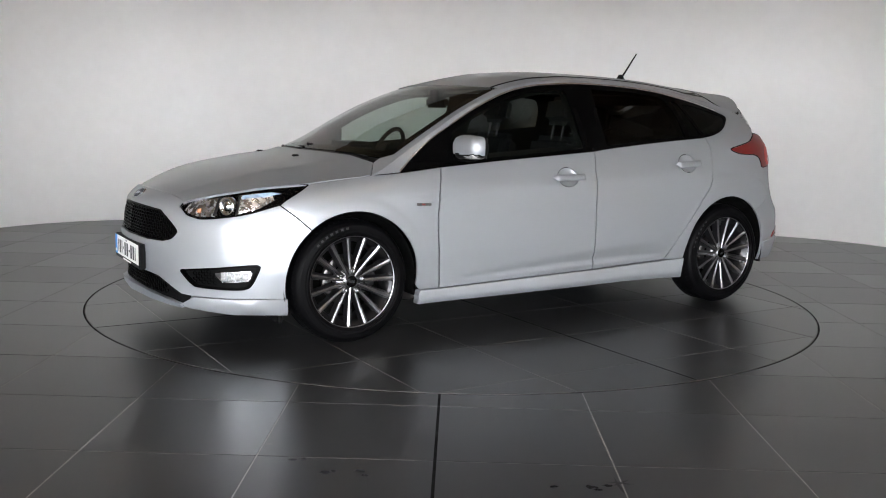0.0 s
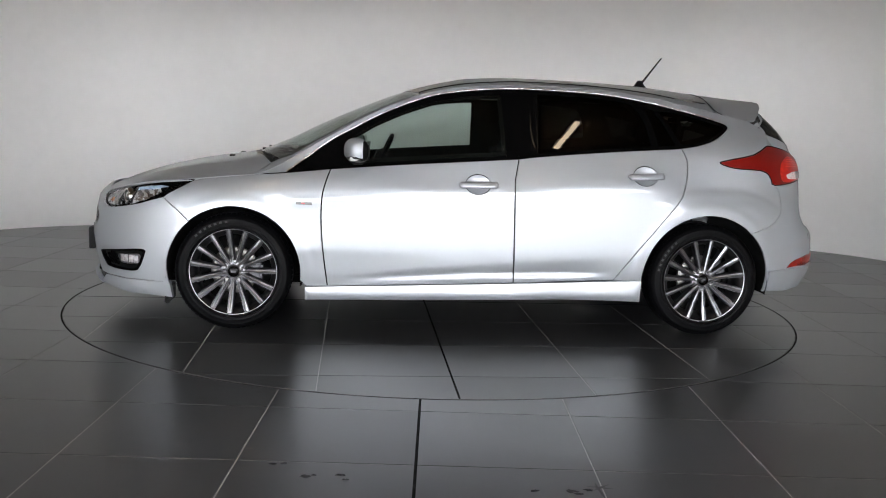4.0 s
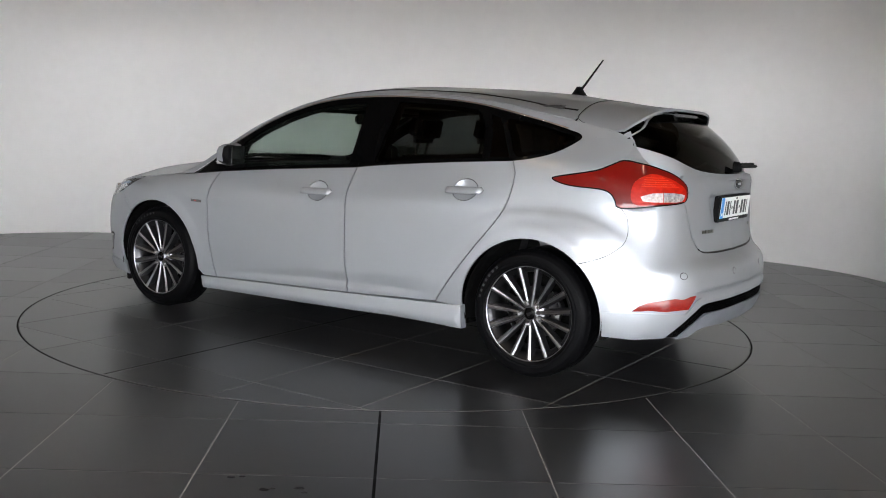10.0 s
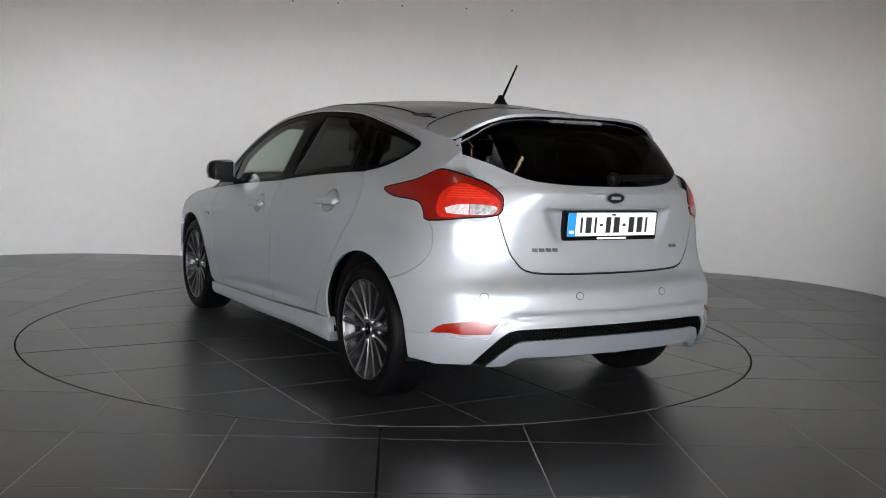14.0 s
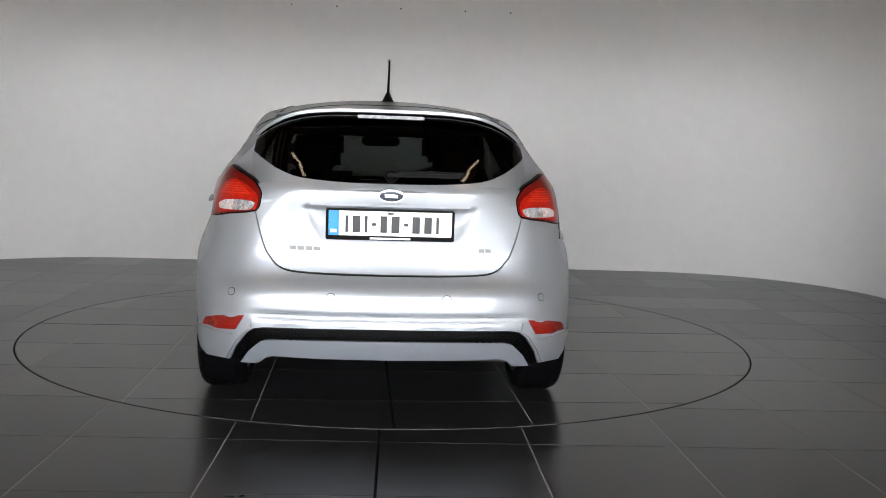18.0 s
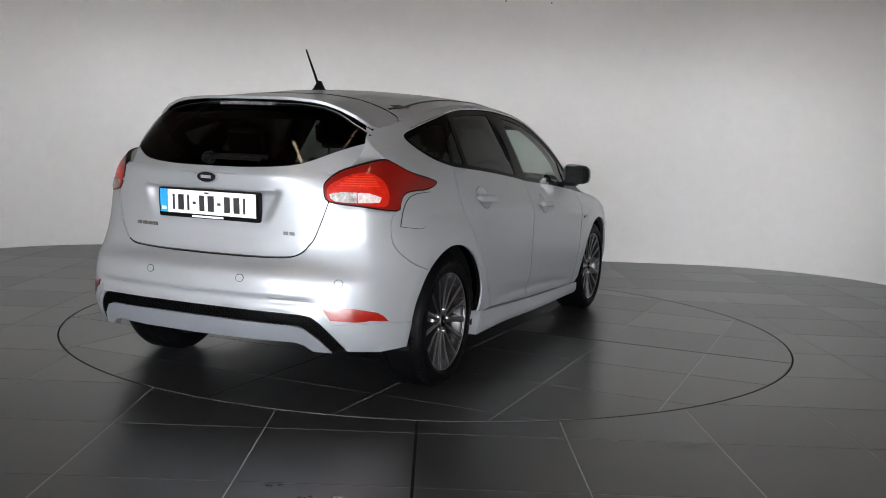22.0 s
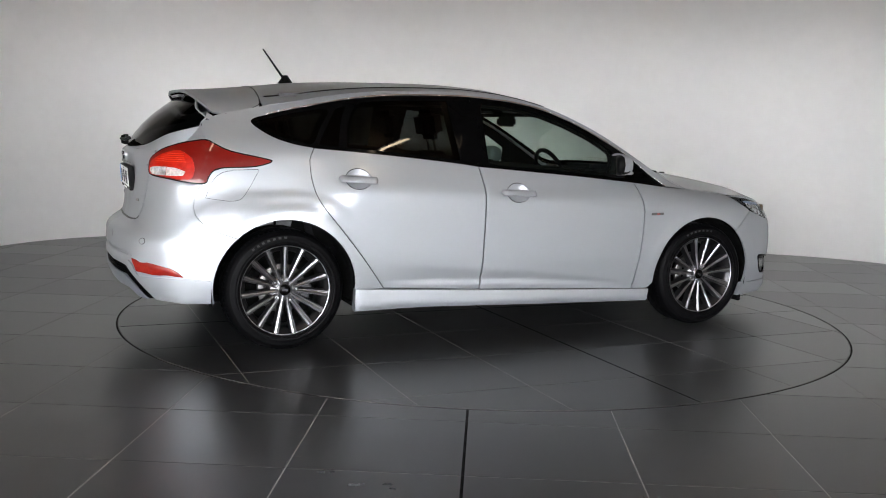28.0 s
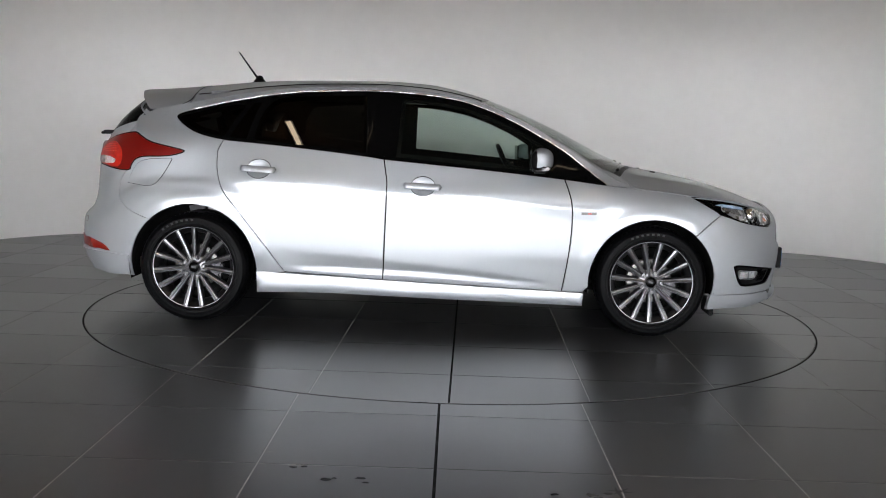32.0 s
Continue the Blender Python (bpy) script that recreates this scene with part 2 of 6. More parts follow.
def spline(points, n=6, closed=False):
    """Catmull-Rom through points of any dimension, n steps a span."""
    p = np.array(points, float)
    out = []
    k = len(p)
    spans = k if closed else k - 1
    for i in range(spans):
        if closed:
            a, b, c, d = p[(i - 1) % k], p[i], p[(i + 1) % k], p[(i + 2) % k]
        else:
            b, c = p[i], p[i + 1]
            a = p[i - 1] if i else 2 * b - c
            d = p[i + 2] if i + 2 < k else 2 * c - b
        for j in range(n):
            t = j / n
            out.append(0.5 * (2 * b + (c - a) * t + (2 * a - 5 * b + 4 * c - d) * t * t + (3 * b - a - 3 * c + d) * t ** 3))
    if not closed:
        out.append(p[-1])
    return np.array(out)


def curve(xs, ys):
    """A smooth function through the points (monotone cubic)."""
    xs, ys = np.array(xs, float), np.array(ys, float)
    h, d = np.diff(xs), np.diff(ys) / np.diff(xs)
    m = np.zeros(len(xs))
    m[0], m[-1] = d[0], d[-1]
    for i in range(1, len(xs) - 1):
        if d[i - 1] * d[i] > 0:
            w1, w2 = 2 * h[i] + h[i - 1], h[i] + 2 * h[i - 1]
            m[i] = (w1 + w2) / (w1 / d[i - 1] + w2 / d[i])

    def f(x):
        x = np.asarray(x, float)
        i = np.clip(np.searchsorted(xs, x) - 1, 0, len(xs) - 2)
        t = (x - xs[i]) / h[i]
        lo, hi = t < 0, t > 1
        tc = np.clip(t, 0, 1)
        y = (2 * tc ** 3 - 3 * tc ** 2 + 1) * ys[i] + (tc ** 3 - 2 * tc ** 2 + tc) * h[i] * m[i] + (3 * tc ** 2 - 2 * tc ** 3) * ys[i + 1] + (tc ** 3 - tc ** 2) * h[i] * m[i + 1]
        return y + np.where(lo, t * h[i] * m[0], 0) + np.where(hi, (t - 1) * h[i] * m[-1], 0)
    return f


def inside(poly, pts):
    p, q = np.array(poly), np.array(pts)
    res = np.zeros(len(q), bool)
    for a, b in zip(p, np.roll(p, -1, 0)):
        if a[1] == b[1]:
            continue
        hit = ((a[1] > q[:, 1]) != (b[1] > q[:, 1])) & (q[:, 0] < (b[0] - a[0]) * (q[:, 1] - a[1]) / (b[1] - a[1]) + a[0])
        res ^= hit
    return res


def area2(p):
    return 0.5 * np.sum(p[:, 0] * np.roll(p[:, 1], -1) - np.roll(p[:, 0], -1) * p[:, 1])


def shrink(poly, d):
    """Move a closed outline inwards by d."""
    p = np.array(poly, float)
    keep = np.linalg.norm(p - np.roll(p, 1, 0), axis=1) > 1e-5
    p = p[keep]
    if area2(p) < 0:
        p = p[::-1]
    if not d:
        return p
    e = np.roll(p, -1, 0) - p
    nrm = np.stack([-e[:, 1], e[:, 0]], 1) / np.maximum(np.linalg.norm(e, axis=1), 1e-9)[:, None]
    v = nrm + np.roll(nrm, 1, 0)
    v /= np.maximum((v * v).sum(1) / 2, 0.35)[:, None]
    return p + v * d


def fill(outline, step, holes=(), gap=0.0):
    """Triangles inside a flat outline, with an even grid of points in it. Returns points, faces and the border loops."""
    from mathutils.geometry import delaunay_2d_cdt
    loops = [shrink(outline, gap)] + [shrink(h, -gap) for h in holes]
    lo, hi = loops[0].min(0), loops[0].max(0)
    gx, gy = np.meshgrid(np.arange(lo[0] + step / 2, hi[0], step), np.arange(lo[1] + step / 2, hi[1], step))
    g = np.stack([gx.ravel(), gy.ravel()], 1)
    ok = inside(loops[0], g)
    for h in loops[1:]:
        ok &= ~inside(h, g)
    g = g[ok]
    border = np.concatenate(loops)
    if len(g):
        dmin = np.full(len(g), 9.0)
        for lp in loops:
            a, b = lp, np.roll(lp, -1, 0)
            for p0, p1 in zip(a, b):
                d = p1 - p0
                t = np.clip(((g - p0) @ d) / max(d @ d, 1e-12), 0, 1)
                dmin = np.minimum(dmin, np.linalg.norm(g - p0 - t[:, None] * d, axis=1))
        g = g[dmin > step * 0.35]
    pts = np.concatenate([border, g]) if len(g) else border
    edges, k = [], 0
    for lp in loops:
        edges += [(k + i, k + (i + 1) % len(lp)) for i in range(len(lp))]
        k += len(lp)
    v, e, f, *_ = delaunay_2d_cdt([Vector(p) for p in pts], edges, [], 0, 1e-6)
    v = np.array([tuple(q) for q in v])
    cen = np.array([v[list(t)].mean(0) for t in f])
    ok = inside(loops[0], cen)
    for h in loops[1:]:
        ok &= ~inside(h, cen)
    return v, [tuple(t) for t, o in zip(f, ok) if o]


def panel(name, outline, surf, mat, parent, step=0.035, holes=(), gap=0.0, depth=0.012, flip=False, lift=0.0, label=""):
    """A sheet of the car's skin: a flat outline laid on a surface surf(u, v, out), with turned-in edges."""
    v, f = fill(outline, step, holes, gap)
    top = surf(v[:, 0], v[:, 1], lift)
    if flip:
        f = [t[::-1] for t in f]
    count = {}
    for t in f:
        for a, b in zip(t, t[1:] + t[:1]):
            count[(a, b)] = 1
    rim = [(a, b) for a, b in count if (b, a) not in count]
    low = surf(v[:, 0], v[:, 1], lift - depth)
    ids = sorted({a for e in rim for a in e})
    new_id = {a: len(top) + i for i, a in enumerate(ids)}
    twin = {a: len(top) + len(ids) + i for i, a in enumerate(ids)}
    verts = np.concatenate([top, low[ids], top[ids]])
    faces = f + [(twin[b], twin[a], new_id[a], new_id[b]) for a, b in rim]
    return mesh_object(name, verts, faces, mat, parent, True, label)


def lathe(profile, seg, axis="y"):
    """profile: (radius, along) pairs turned round the y axis."""
    vs, fs = [], []
    for i in range(seg):
        a = 2 * math.pi * i / seg
        vs += [(r * math.cos(a), y, r * math.sin(a)) for r, y in profile]
    k = len(profile)
    for i in range(seg):
        j = (i + 1) % seg
        for q in range(k - 1):
            fs.append((i * k + q, j * k + q, j * k + q + 1, i * k + q + 1))
    return vs, fs


# ---- the room ----
RING = 2.261
PITCH = 0.612
X0, Y0 = -0.027, -2.434
CORNER = 1.75


def wall_line():
    """Plan of the back wall: straight sides, wide round corners, a gently bowed back."""
    pts = [(-SIDE_X, -1.3)]
    for k in range(13):
        a = math.pi - k / 12 * math.pi / 2
        pts.append((-SIDE_X + CORNER + CORNER * math.cos(a), BACK_Y - CORNER + CORNER * math.sin(a)))
    for k in range(13):
        a = math.pi / 2 - k / 12 * math.pi / 2
        pts.append((SIDE_X - CORNER + CORNER * math.cos(a), BACK_Y - CORNER + CORNER * math.sin(a)))
    pts += [(SIDE_X, -1.3)]
    return pts


def extrude_line(line, z0, z1, thick):
    vs, fs = [], []
    p = np.array(line)
    d = np.gradient(p, axis=0)
    n = np.stack([-d[:, 1], d[:, 0]], 1) / np.linalg.norm(d, axis=1)[:, None]
    q = p + n * thick
    for a, b in zip(p, q):
        vs += [(*a, z0), (*a, z1), (*b, z0), (*b, z1)]
    for i in range(len(p) - 1):
        k = 4 * i
        fs += [(k, k + 4, k + 5, k + 1), (k + 2, k + 3, k + 7, k + 6), (k + 1, k + 5, k + 7, k + 3), (k, k + 2, k + 6, k + 4)]
    return vs, fs


def room():
    vs, fs = extrude_line(wall_line(), -0.05, CEIL_Z, 0.2)
    tagged(mesh_object("wall_curved", vs, fs, M_WALL), "plain off-white painted wall with wide rounded corners", kind="structure")
    # Unseen side and front walls, darkened to weaken light bounced onto the back wall.
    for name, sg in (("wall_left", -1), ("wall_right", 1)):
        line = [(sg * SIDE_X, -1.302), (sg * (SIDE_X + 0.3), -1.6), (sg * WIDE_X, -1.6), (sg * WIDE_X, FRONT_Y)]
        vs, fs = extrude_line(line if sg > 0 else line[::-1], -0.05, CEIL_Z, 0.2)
        tagged(mesh_object(name, vs, fs, M_DIMWALL, smooth=False), "unseen side wall, coloured dark beige to cut bounced light", kind="structure")
    c = part("ceiling", box(-WIDE_X - 0.2, WIDE_X + 0.2, FRONT_Y - 0.2, BACK_Y + 0.2, CEIL_Z, CEIL_Z + 0.15), M_CEIL)
    tagged(c, "plain beige ceiling over the showroom", kind="structure")
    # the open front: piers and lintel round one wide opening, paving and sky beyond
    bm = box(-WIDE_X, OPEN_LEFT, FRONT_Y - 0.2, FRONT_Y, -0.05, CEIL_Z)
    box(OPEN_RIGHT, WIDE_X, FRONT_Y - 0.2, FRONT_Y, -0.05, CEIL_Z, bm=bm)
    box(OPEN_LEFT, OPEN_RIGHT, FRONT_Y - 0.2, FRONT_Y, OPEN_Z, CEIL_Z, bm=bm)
    tagged(part("wall_front", bm, M_DIMWALL), "unseen front wall round the glazed opening, coloured dark to cut bounced light", kind="structure")
    frame_1 = tagged(new("window_1"), "dark framed showroom glazing in the front opening", kind="structure")
    wide = OPEN_RIGHT - OPEN_LEFT
    for k in range(9):
        x = OPEN_LEFT + 0.03 + (wide - 0.06) * k / 8
        part("post", box(x - 0.03, x + 0.03, FRONT_Y - 0.14, FRONT_Y - 0.06, -0.02, OPEN_Z, 0.006), M_GREYTRIM, frame_1)
    part("rail", box(OPEN_LEFT, OPEN_RIGHT, FRONT_Y - 0.13, FRONT_Y - 0.07, 1.93, 1.98, 0.006), M_GREYTRIM, frame_1)
    part("rail", box(OPEN_LEFT, OPEN_RIGHT, FRONT_Y - 0.13, FRONT_Y - 0.07, OPEN_Z - 0.06, OPEN_Z - 0.005, 0.006), M_GREYTRIM, frame_1)
    bm = box(-120, 120, -75, FRONT_Y - 0.3, -0.25, -0.02)
    tagged(part("pavement", bm, M_PAVE), "pale paving outside the showroom front", kind="structure")
    vs = [(-110, -12, 3.5), (-110, -70, 3.5), (110, -70, 3.5), (110, -12, 3.5)]
    vs += [(x, y, 60) for x, y, z in vs]
    tagged(mesh_object("backdrop", vs, [(k, k + 1, k + 5, k + 4) for k in range(3)], M_SKY, smooth=False), "bright overcast sky beyond the open front", kind="structure")
    # Unseen low glow, added beneath the sky's edge.
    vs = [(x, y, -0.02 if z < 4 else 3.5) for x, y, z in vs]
    tagged(mesh_object("low_glow_band", vs, [(k, k + 1, k + 5, k + 4) for k in range(3)], M_LOWGLOW, smooth=False), "unseen glowing band added under the sky to brighten the car", kind="structure")


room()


# ---- the floor: tiles round the turntable, tiles on it ----
def in_room(x, y):
    if y > BACK_Y or abs(x) > SIDE_X:
        return False
    cx, cy = SIDE_X - CORNER, BACK_Y - CORNER
    return not (abs(x) > cx and y > cy and math.hypot(abs(x) - cx, y - cy) > CORNER)


floor = part("floor", box(-WIDE_X - 0.15, WIDE_X + 0.15, FRONT_Y - 0.3, BACK_Y + 0.15, -0.25, -0.0016), M_GROUT)
tagged(floor, "dark grey tiled showroom floor with thin joints", kind="structure")
turntable = tagged(new("turntable"), "round tiled turntable flush with the showroom floor", "turntable")


def circle(r, n=180):
    return np.array([(r * math.cos(2 * math.pi * k / n), r * math.sin(2 * math.pi * k / n)) for k in range(n)])


def clip_convex(poly, clip):
    out = [tuple(p) for p in poly]
    c = [tuple(p) for p in clip]
    for a, b in zip(c, c[1:] + c[:1]):
        src, out = out, []
        side = [(b[0] - a[0]) * (p[1] - a[1]) - (b[1] - a[1]) * (p[0] - a[0]) for p in src]
        for i, p in enumerate(src):
            j = (i + 1) % len(src)
            if side[i] >= 0:
                out.append(p)
            if side[i] * side[j] < 0:
                t = side[i] / (side[i] - side[j])
                q = src[j]
                out.append((p[0] + t * (q[0] - p[0]), p[1] + t * (q[1] - p[1])))
        if len(out) < 3:
            return []
    return out


def slab(name, poly, top, deep, parent):
    """One tile: a flat plate with a slightly rounded rim."""
    p = shrink(np.array(poly), 0)
    q = shrink(p, 0.0012)
    n = len(p)
    vs = [(x, y, top) for x, y in q] + [(x, y, top - 0.0008) for x, y in p] + [(x, y, top - deep) for x, y in p]
    fs = [tuple(range(n))]
    for i in range(n):
        j = (i + 1) % n
        fs += [(i, n + i, n + j, j), (n + i, 2 * n + i, 2 * n + j, n + j)]
    return mesh_object(name, vs, fs, M_TILE, parent, False)


def square(x, y, s=PITCH, g=0.0024):
    return [(x + g, y + g), (x + s - g, y + g), (x + s - g, y + s - g), (x + g, y + s - g)]


def floor_tiles():
    whole = slab("tile", square(0, 0), 0.0, 0.012, floor).data
    bpy.data.objects.remove(bpy.data.objects["tile"])
    ring = RING + 0.006
    for i in range(-8, 9):
        for j in range(-14, 11):
            x, y = X0 + i * PITCH, Y0 + j * PITCH
            if not any(in_room(x + a * PITCH, y + b * PITCH) for a in (0, 1) for b in (0, 1)):
                continue
            cs = [math.hypot(x + a * PITCH, y + b * PITCH) for a in (0, 0.5, 1) for b in (0, 0.5, 1)]
            if max(cs) < ring:
                continue
            if min(cs) > ring + 0.02:
                ob = new("tile", whole)
                ob.parent, ob.location = floor, (x, y, 0)
                continue
            # cut by the ring
            sq = square(x, y)
            edge = []
            for a, b in zip(sq, sq[1:] + sq[:1]):
                for k in range(12):
                    t = k / 12
                    edge.append((a[0] + t * (b[0] - a[0]), a[1] + t * (b[1] - a[1])))
            if min(math.hypot(*p) for p in edge) > ring:
                ob = new("tile", whole)
                ob.parent, ob.location = floor, (x, y, 0)
                continue
            cut_tile(sq, ring)


def cut_tile(sq, r):
    """A square tile with the part inside radius r cut away."""
    # columns running out from the centre, each from the ring to the tile's far edge
    ang = [math.atan2(p[1], p[0]) for p in sq]
    ref = math.atan2(sum(p[1] for p in sq), sum(p[0] for p in sq))
    turn = lambda a: (a - ref + math.pi) % (2 * math.pi) - math.pi
    rel = sorted(turn(a) for a in ang)
    cuts = list(rel)
    for x in (sq[0][0], sq[1][0]):
        if abs(x) < r:
            cuts += [turn(math.atan2(s * math.sqrt(r * r - x * x), x)) for s in (1, -1)]
    for y in (sq[0][1], sq[2][1]):
        if abs(y) < r:
            cuts += [turn(math.atan2(y, s * math.sqrt(r * r - y * y))) for s in (1, -1)]
    cuts = [c for c in cuts if rel[0] <= c <= rel[-1]]
    cuts = sorted(set(round(c, 7) for c in cuts + [rel[0] + (rel[-1] - rel[0]) * k / 22 for k in range(23)]))
    steps = len(cuts) - 1
    rows = []
    for k in range(steps + 1):
        a = ref + min(max(cuts[k], rel[0] + 1e-5), rel[-1] - 1e-5)
        c, s = math.cos(a), math.sin(a)
        near, far = -1e9, 1e9
        for lo, hi, d in ((sq[0][0], sq[1][0], c), (sq[0][1], sq[2][1], s)):
            if abs(d) < 1e-9:
                continue
            t0, t1 = sorted((lo / d, hi / d))
            near, far = max(near, t0), min(far, t1)
        near = max(near, r)
        rows.append((c, s, near, far))
    vs, fs = [], []
    for c, s, a, b in rows:
        if b < a:
            a = b = max(min(a, b), r)
        vs += [(c * a, s * a, 0), (c * b, s * b, 0), (c * a, s * a, -0.012), (c * b, s * b, -0.012)]
    for k in range(steps):
        if rows[k][3] <= rows[k][2] and rows[k + 1][3] <= rows[k + 1][2]:
            continue
        q = 4 * k
        fs += [(q, q + 1, q + 5, q + 4), (q + 2, q, q + 4, q + 6), (q + 1, q + 3, q + 7, q + 5)]
    if fs:
        mesh_object("tile", vs, fs, M_TILE, floor, False)


def disc_tiles():
    vs, fs = lathe([(0.001, -0.0014), (RING - 0.006, -0.0014), (RING - 0.006, -0.2)], 180)
    mesh_object("base", [(x, z, y) for x, y, z in vs], [f[::-1] for f in fs], M_GROUT, turntable, False, "recessed dark joints")
    edge = circle(RING - 0.010, 240)
    for i in range(-5, 5):
        for j in range(-5, 5):
            x, y = DX0 + i * PITCH, DY0 + j * PITCH
            p = clip_convex(square(x, y), edge)
            if len(p) > 2 and abs(area2(np.array(p))) > 1e-4:
                slab("tile", p, 0.0, 0.012, turntable)
    # worn metal rim of the turntable, and the dark groove round it
    vs, fs = lathe([(RING - 0.010, -0.02), (RING - 0.010, 0.0006), (RING - 0.006, 0.0012), (RING - 0.0045, 0.0002), (RING - 0.004, -0.03)], 240)
    mesh_object("rim", [(x, z, y) for x, y, z in vs], [f[::-1] for f in fs], M_RIMWORN, turntable, False, "thin worn metal rim")
    for nm, b in (("dark_joint", (DX0 - 0.005, DX0 + 0.005, -2.24, 2.24)), ("dark_joint", (-2.24, 2.24, DY0 - 0.005, DY0 + 0.005))):
        part(nm, box(*b, -0.01, 0.0004 if b[0] < -1 else 0.0006), M_SHELL, turntable)
    vs, fs = lathe([(RING - 0.0055, -0.0012), (RING + 0.0068, -0.0012)], 240)
    mesh_object("ring_groove", [(x, z, y) for x, y, z in vs], [f[::-1] for f in fs], M_SHELL, floor, False)
    part("dark_joint", box(X0 - 0.0055, X0 + 0.0055, FRONT_Y, -RING - 0.006, -0.01, 0.0005), M_SHELL, floor)


DX0, DY0 = 0.05, 0.055
floor_tiles()
disc_tiles()


def marks():
    """Small fixings high on the back wall; chips, drops and a crack on the floor."""
    for x in (-1.105, -0.647, 0.002, 0.661, 1.127):
        vs, fs = lathe([(0.0, -0.006), (0.006, -0.005), (0.008, 0.0)], 12)
        ob = tagged(mesh_object("wall_fixing", vs, fs, M_INK), "small dark screw fixing in the white wall", "screw", "fixings on the wall")
        ob.location = (x, BACK_Y - 0.001, 2.629)
    rng = random.Random(4)

    def blot(x, y, r, mat, parent, name, stretch=1.0, turn=0.0):
        n = 14
        k = [r * rng.uniform(0.55, 1.1) for _ in range(n)]
        vs = []
        for i in range(n):
            a = 2 * math.pi * i / n
            px, py = k[i] * math.cos(a) * stretch, k[i] * math.sin(a)
            vs.append((x + px * math.cos(turn) - py * math.sin(turn), y + px * math.sin(turn) + py * math.cos(turn), 0.0008))
        mesh_object(name, vs, [tuple(range(n))], mat, parent, False)
    for x, y, r in ((-.507, -3.075, .012), (-.474, -3.066, .009), (-.384, -3.178, .015), (-.36, -3.165, .009), (-.272, -3.158, .014), (-.251, -3.195, .009), (.36, -3.245, .012), (.479, -3.24, .018), (.50, -3.26, .012), (.535, -3.223, .013)):
        blot(x, y, r, M_DROP, floor, "water_drop", 1.5)
    for x, y, r in ((1.614, -1.861, .010), (-.618, -2.93, .009), (-1.9, -2.6, .007), (2.4, -.9, .008)):
        blot(x, y, r, M_CHIP, floor, "paint_speck", 1.6)
    for x0, y0, x1, y1 in ((.565, -3.15, .580, -3.30), (.53, -3.19, .63, -3.21), (.55, -3.23, .61, -3.17)):
        a = math.atan2(y1 - y0, x1 - x0)
        blot((x0 + x1) / 2, (y0 + y1) / 2, .006, M_INK, floor, "crack", math.hypot(x1 - x0, y1 - y0) / .012 / 1.0, a)
    for x0, y0, x1, y1 in ((-.58, .96, -.68, .90), (-.66, .88, -.69, .95), (-.70, 1.07, -.80, 1.14), (-1.2, -1.3, -1.27, -1.33)):
        a = math.atan2(y1 - y0, x1 - x0)
        blot((x0 + x1) / 2, (y0 + y1) / 2, .004, M_CHIP, turntable, "scratch", math.hypot(x1 - x0, y1 - y0) / .008, a)


def tube_lamp(x, y, along):
    lamp = tagged(new("ceiling_lamp"), "slim white fluorescent batten lamp on the ceiling", "ceiling lamp", "ceiling lamps")
    w, d = (1.2, 0.12) if along else (0.12, 1.2)
    part("housing", box(-w / 2, w / 2, -d / 2, d / 2, -0.05, 0, 0.01), M_WHITELENS, lamp)
    s = 0.03
    part("tube", box(-w / 2 + s, w / 2 - s, -d / 2 + s, d / 2 - s, -0.085, -0.05, 0.012), M_TUBE, lamp)
    lamp.location = (x, y, CEIL_Z)
    return lamp


marks()
for lx in (-1.65, 1.65):
    for ly in (-7.6, -5.2, -2.8):
        tube_lamp(lx, ly, False)


# ---- the car: its skin as smooth surfaces ----
CAR_OFF = (-0.157, 0.092)
car = tagged(new("car"), "silver five-door hatchback with red tail lamps and dark multi-spoke alloy wheels", "car")

PLAN = spline([(2.235, 0), (2.215, 0.25), (2.144, 0.475), (2.012, 0.668), (1.852, 0.799), (1.6, 0.872), (1.3, 0.895), (0.8, 0.902), (0, 0.908), (-0.8, 0.905), (-1.3, 0.893), (-1.62, 0.865), (-1.83, 0.80), (-1.96, 0.715), (-2.06, 0.58), (-2.125, 0.32), (-2.145, 0)], 12)
_seg = np.linalg.norm(np.diff(PLAN, axis=0), axis=1)
ARC = np.concatenate([[0], np.cumsum(_seg)])
S_END = ARC[-1]
_tan = np.gradient(PLAN, axis=0)
_tan /= np.linalg.norm(_tan, axis=1)[:, None]
_tan[0], _tan[-1] = (0, 1), (0, -1)
NORM = np.stack([_tan[:, 1], -_tan[:, 0]], 1)


def s_side(x):
    """Arc length from the nose at which the side passes x."""
    k = PLAN[:, 1] > 0.45
    return np.interp(-np.asarray(x, float), -PLAN[k, 0], ARC[k])


def s_rear(y):
    k = PLAN[:, 0] < -1.6
    return np.interp(-np.abs(y), -PLAN[k, 1], ARC[k])


ZS = np.arange(0.10, 1.4951, 0.01)
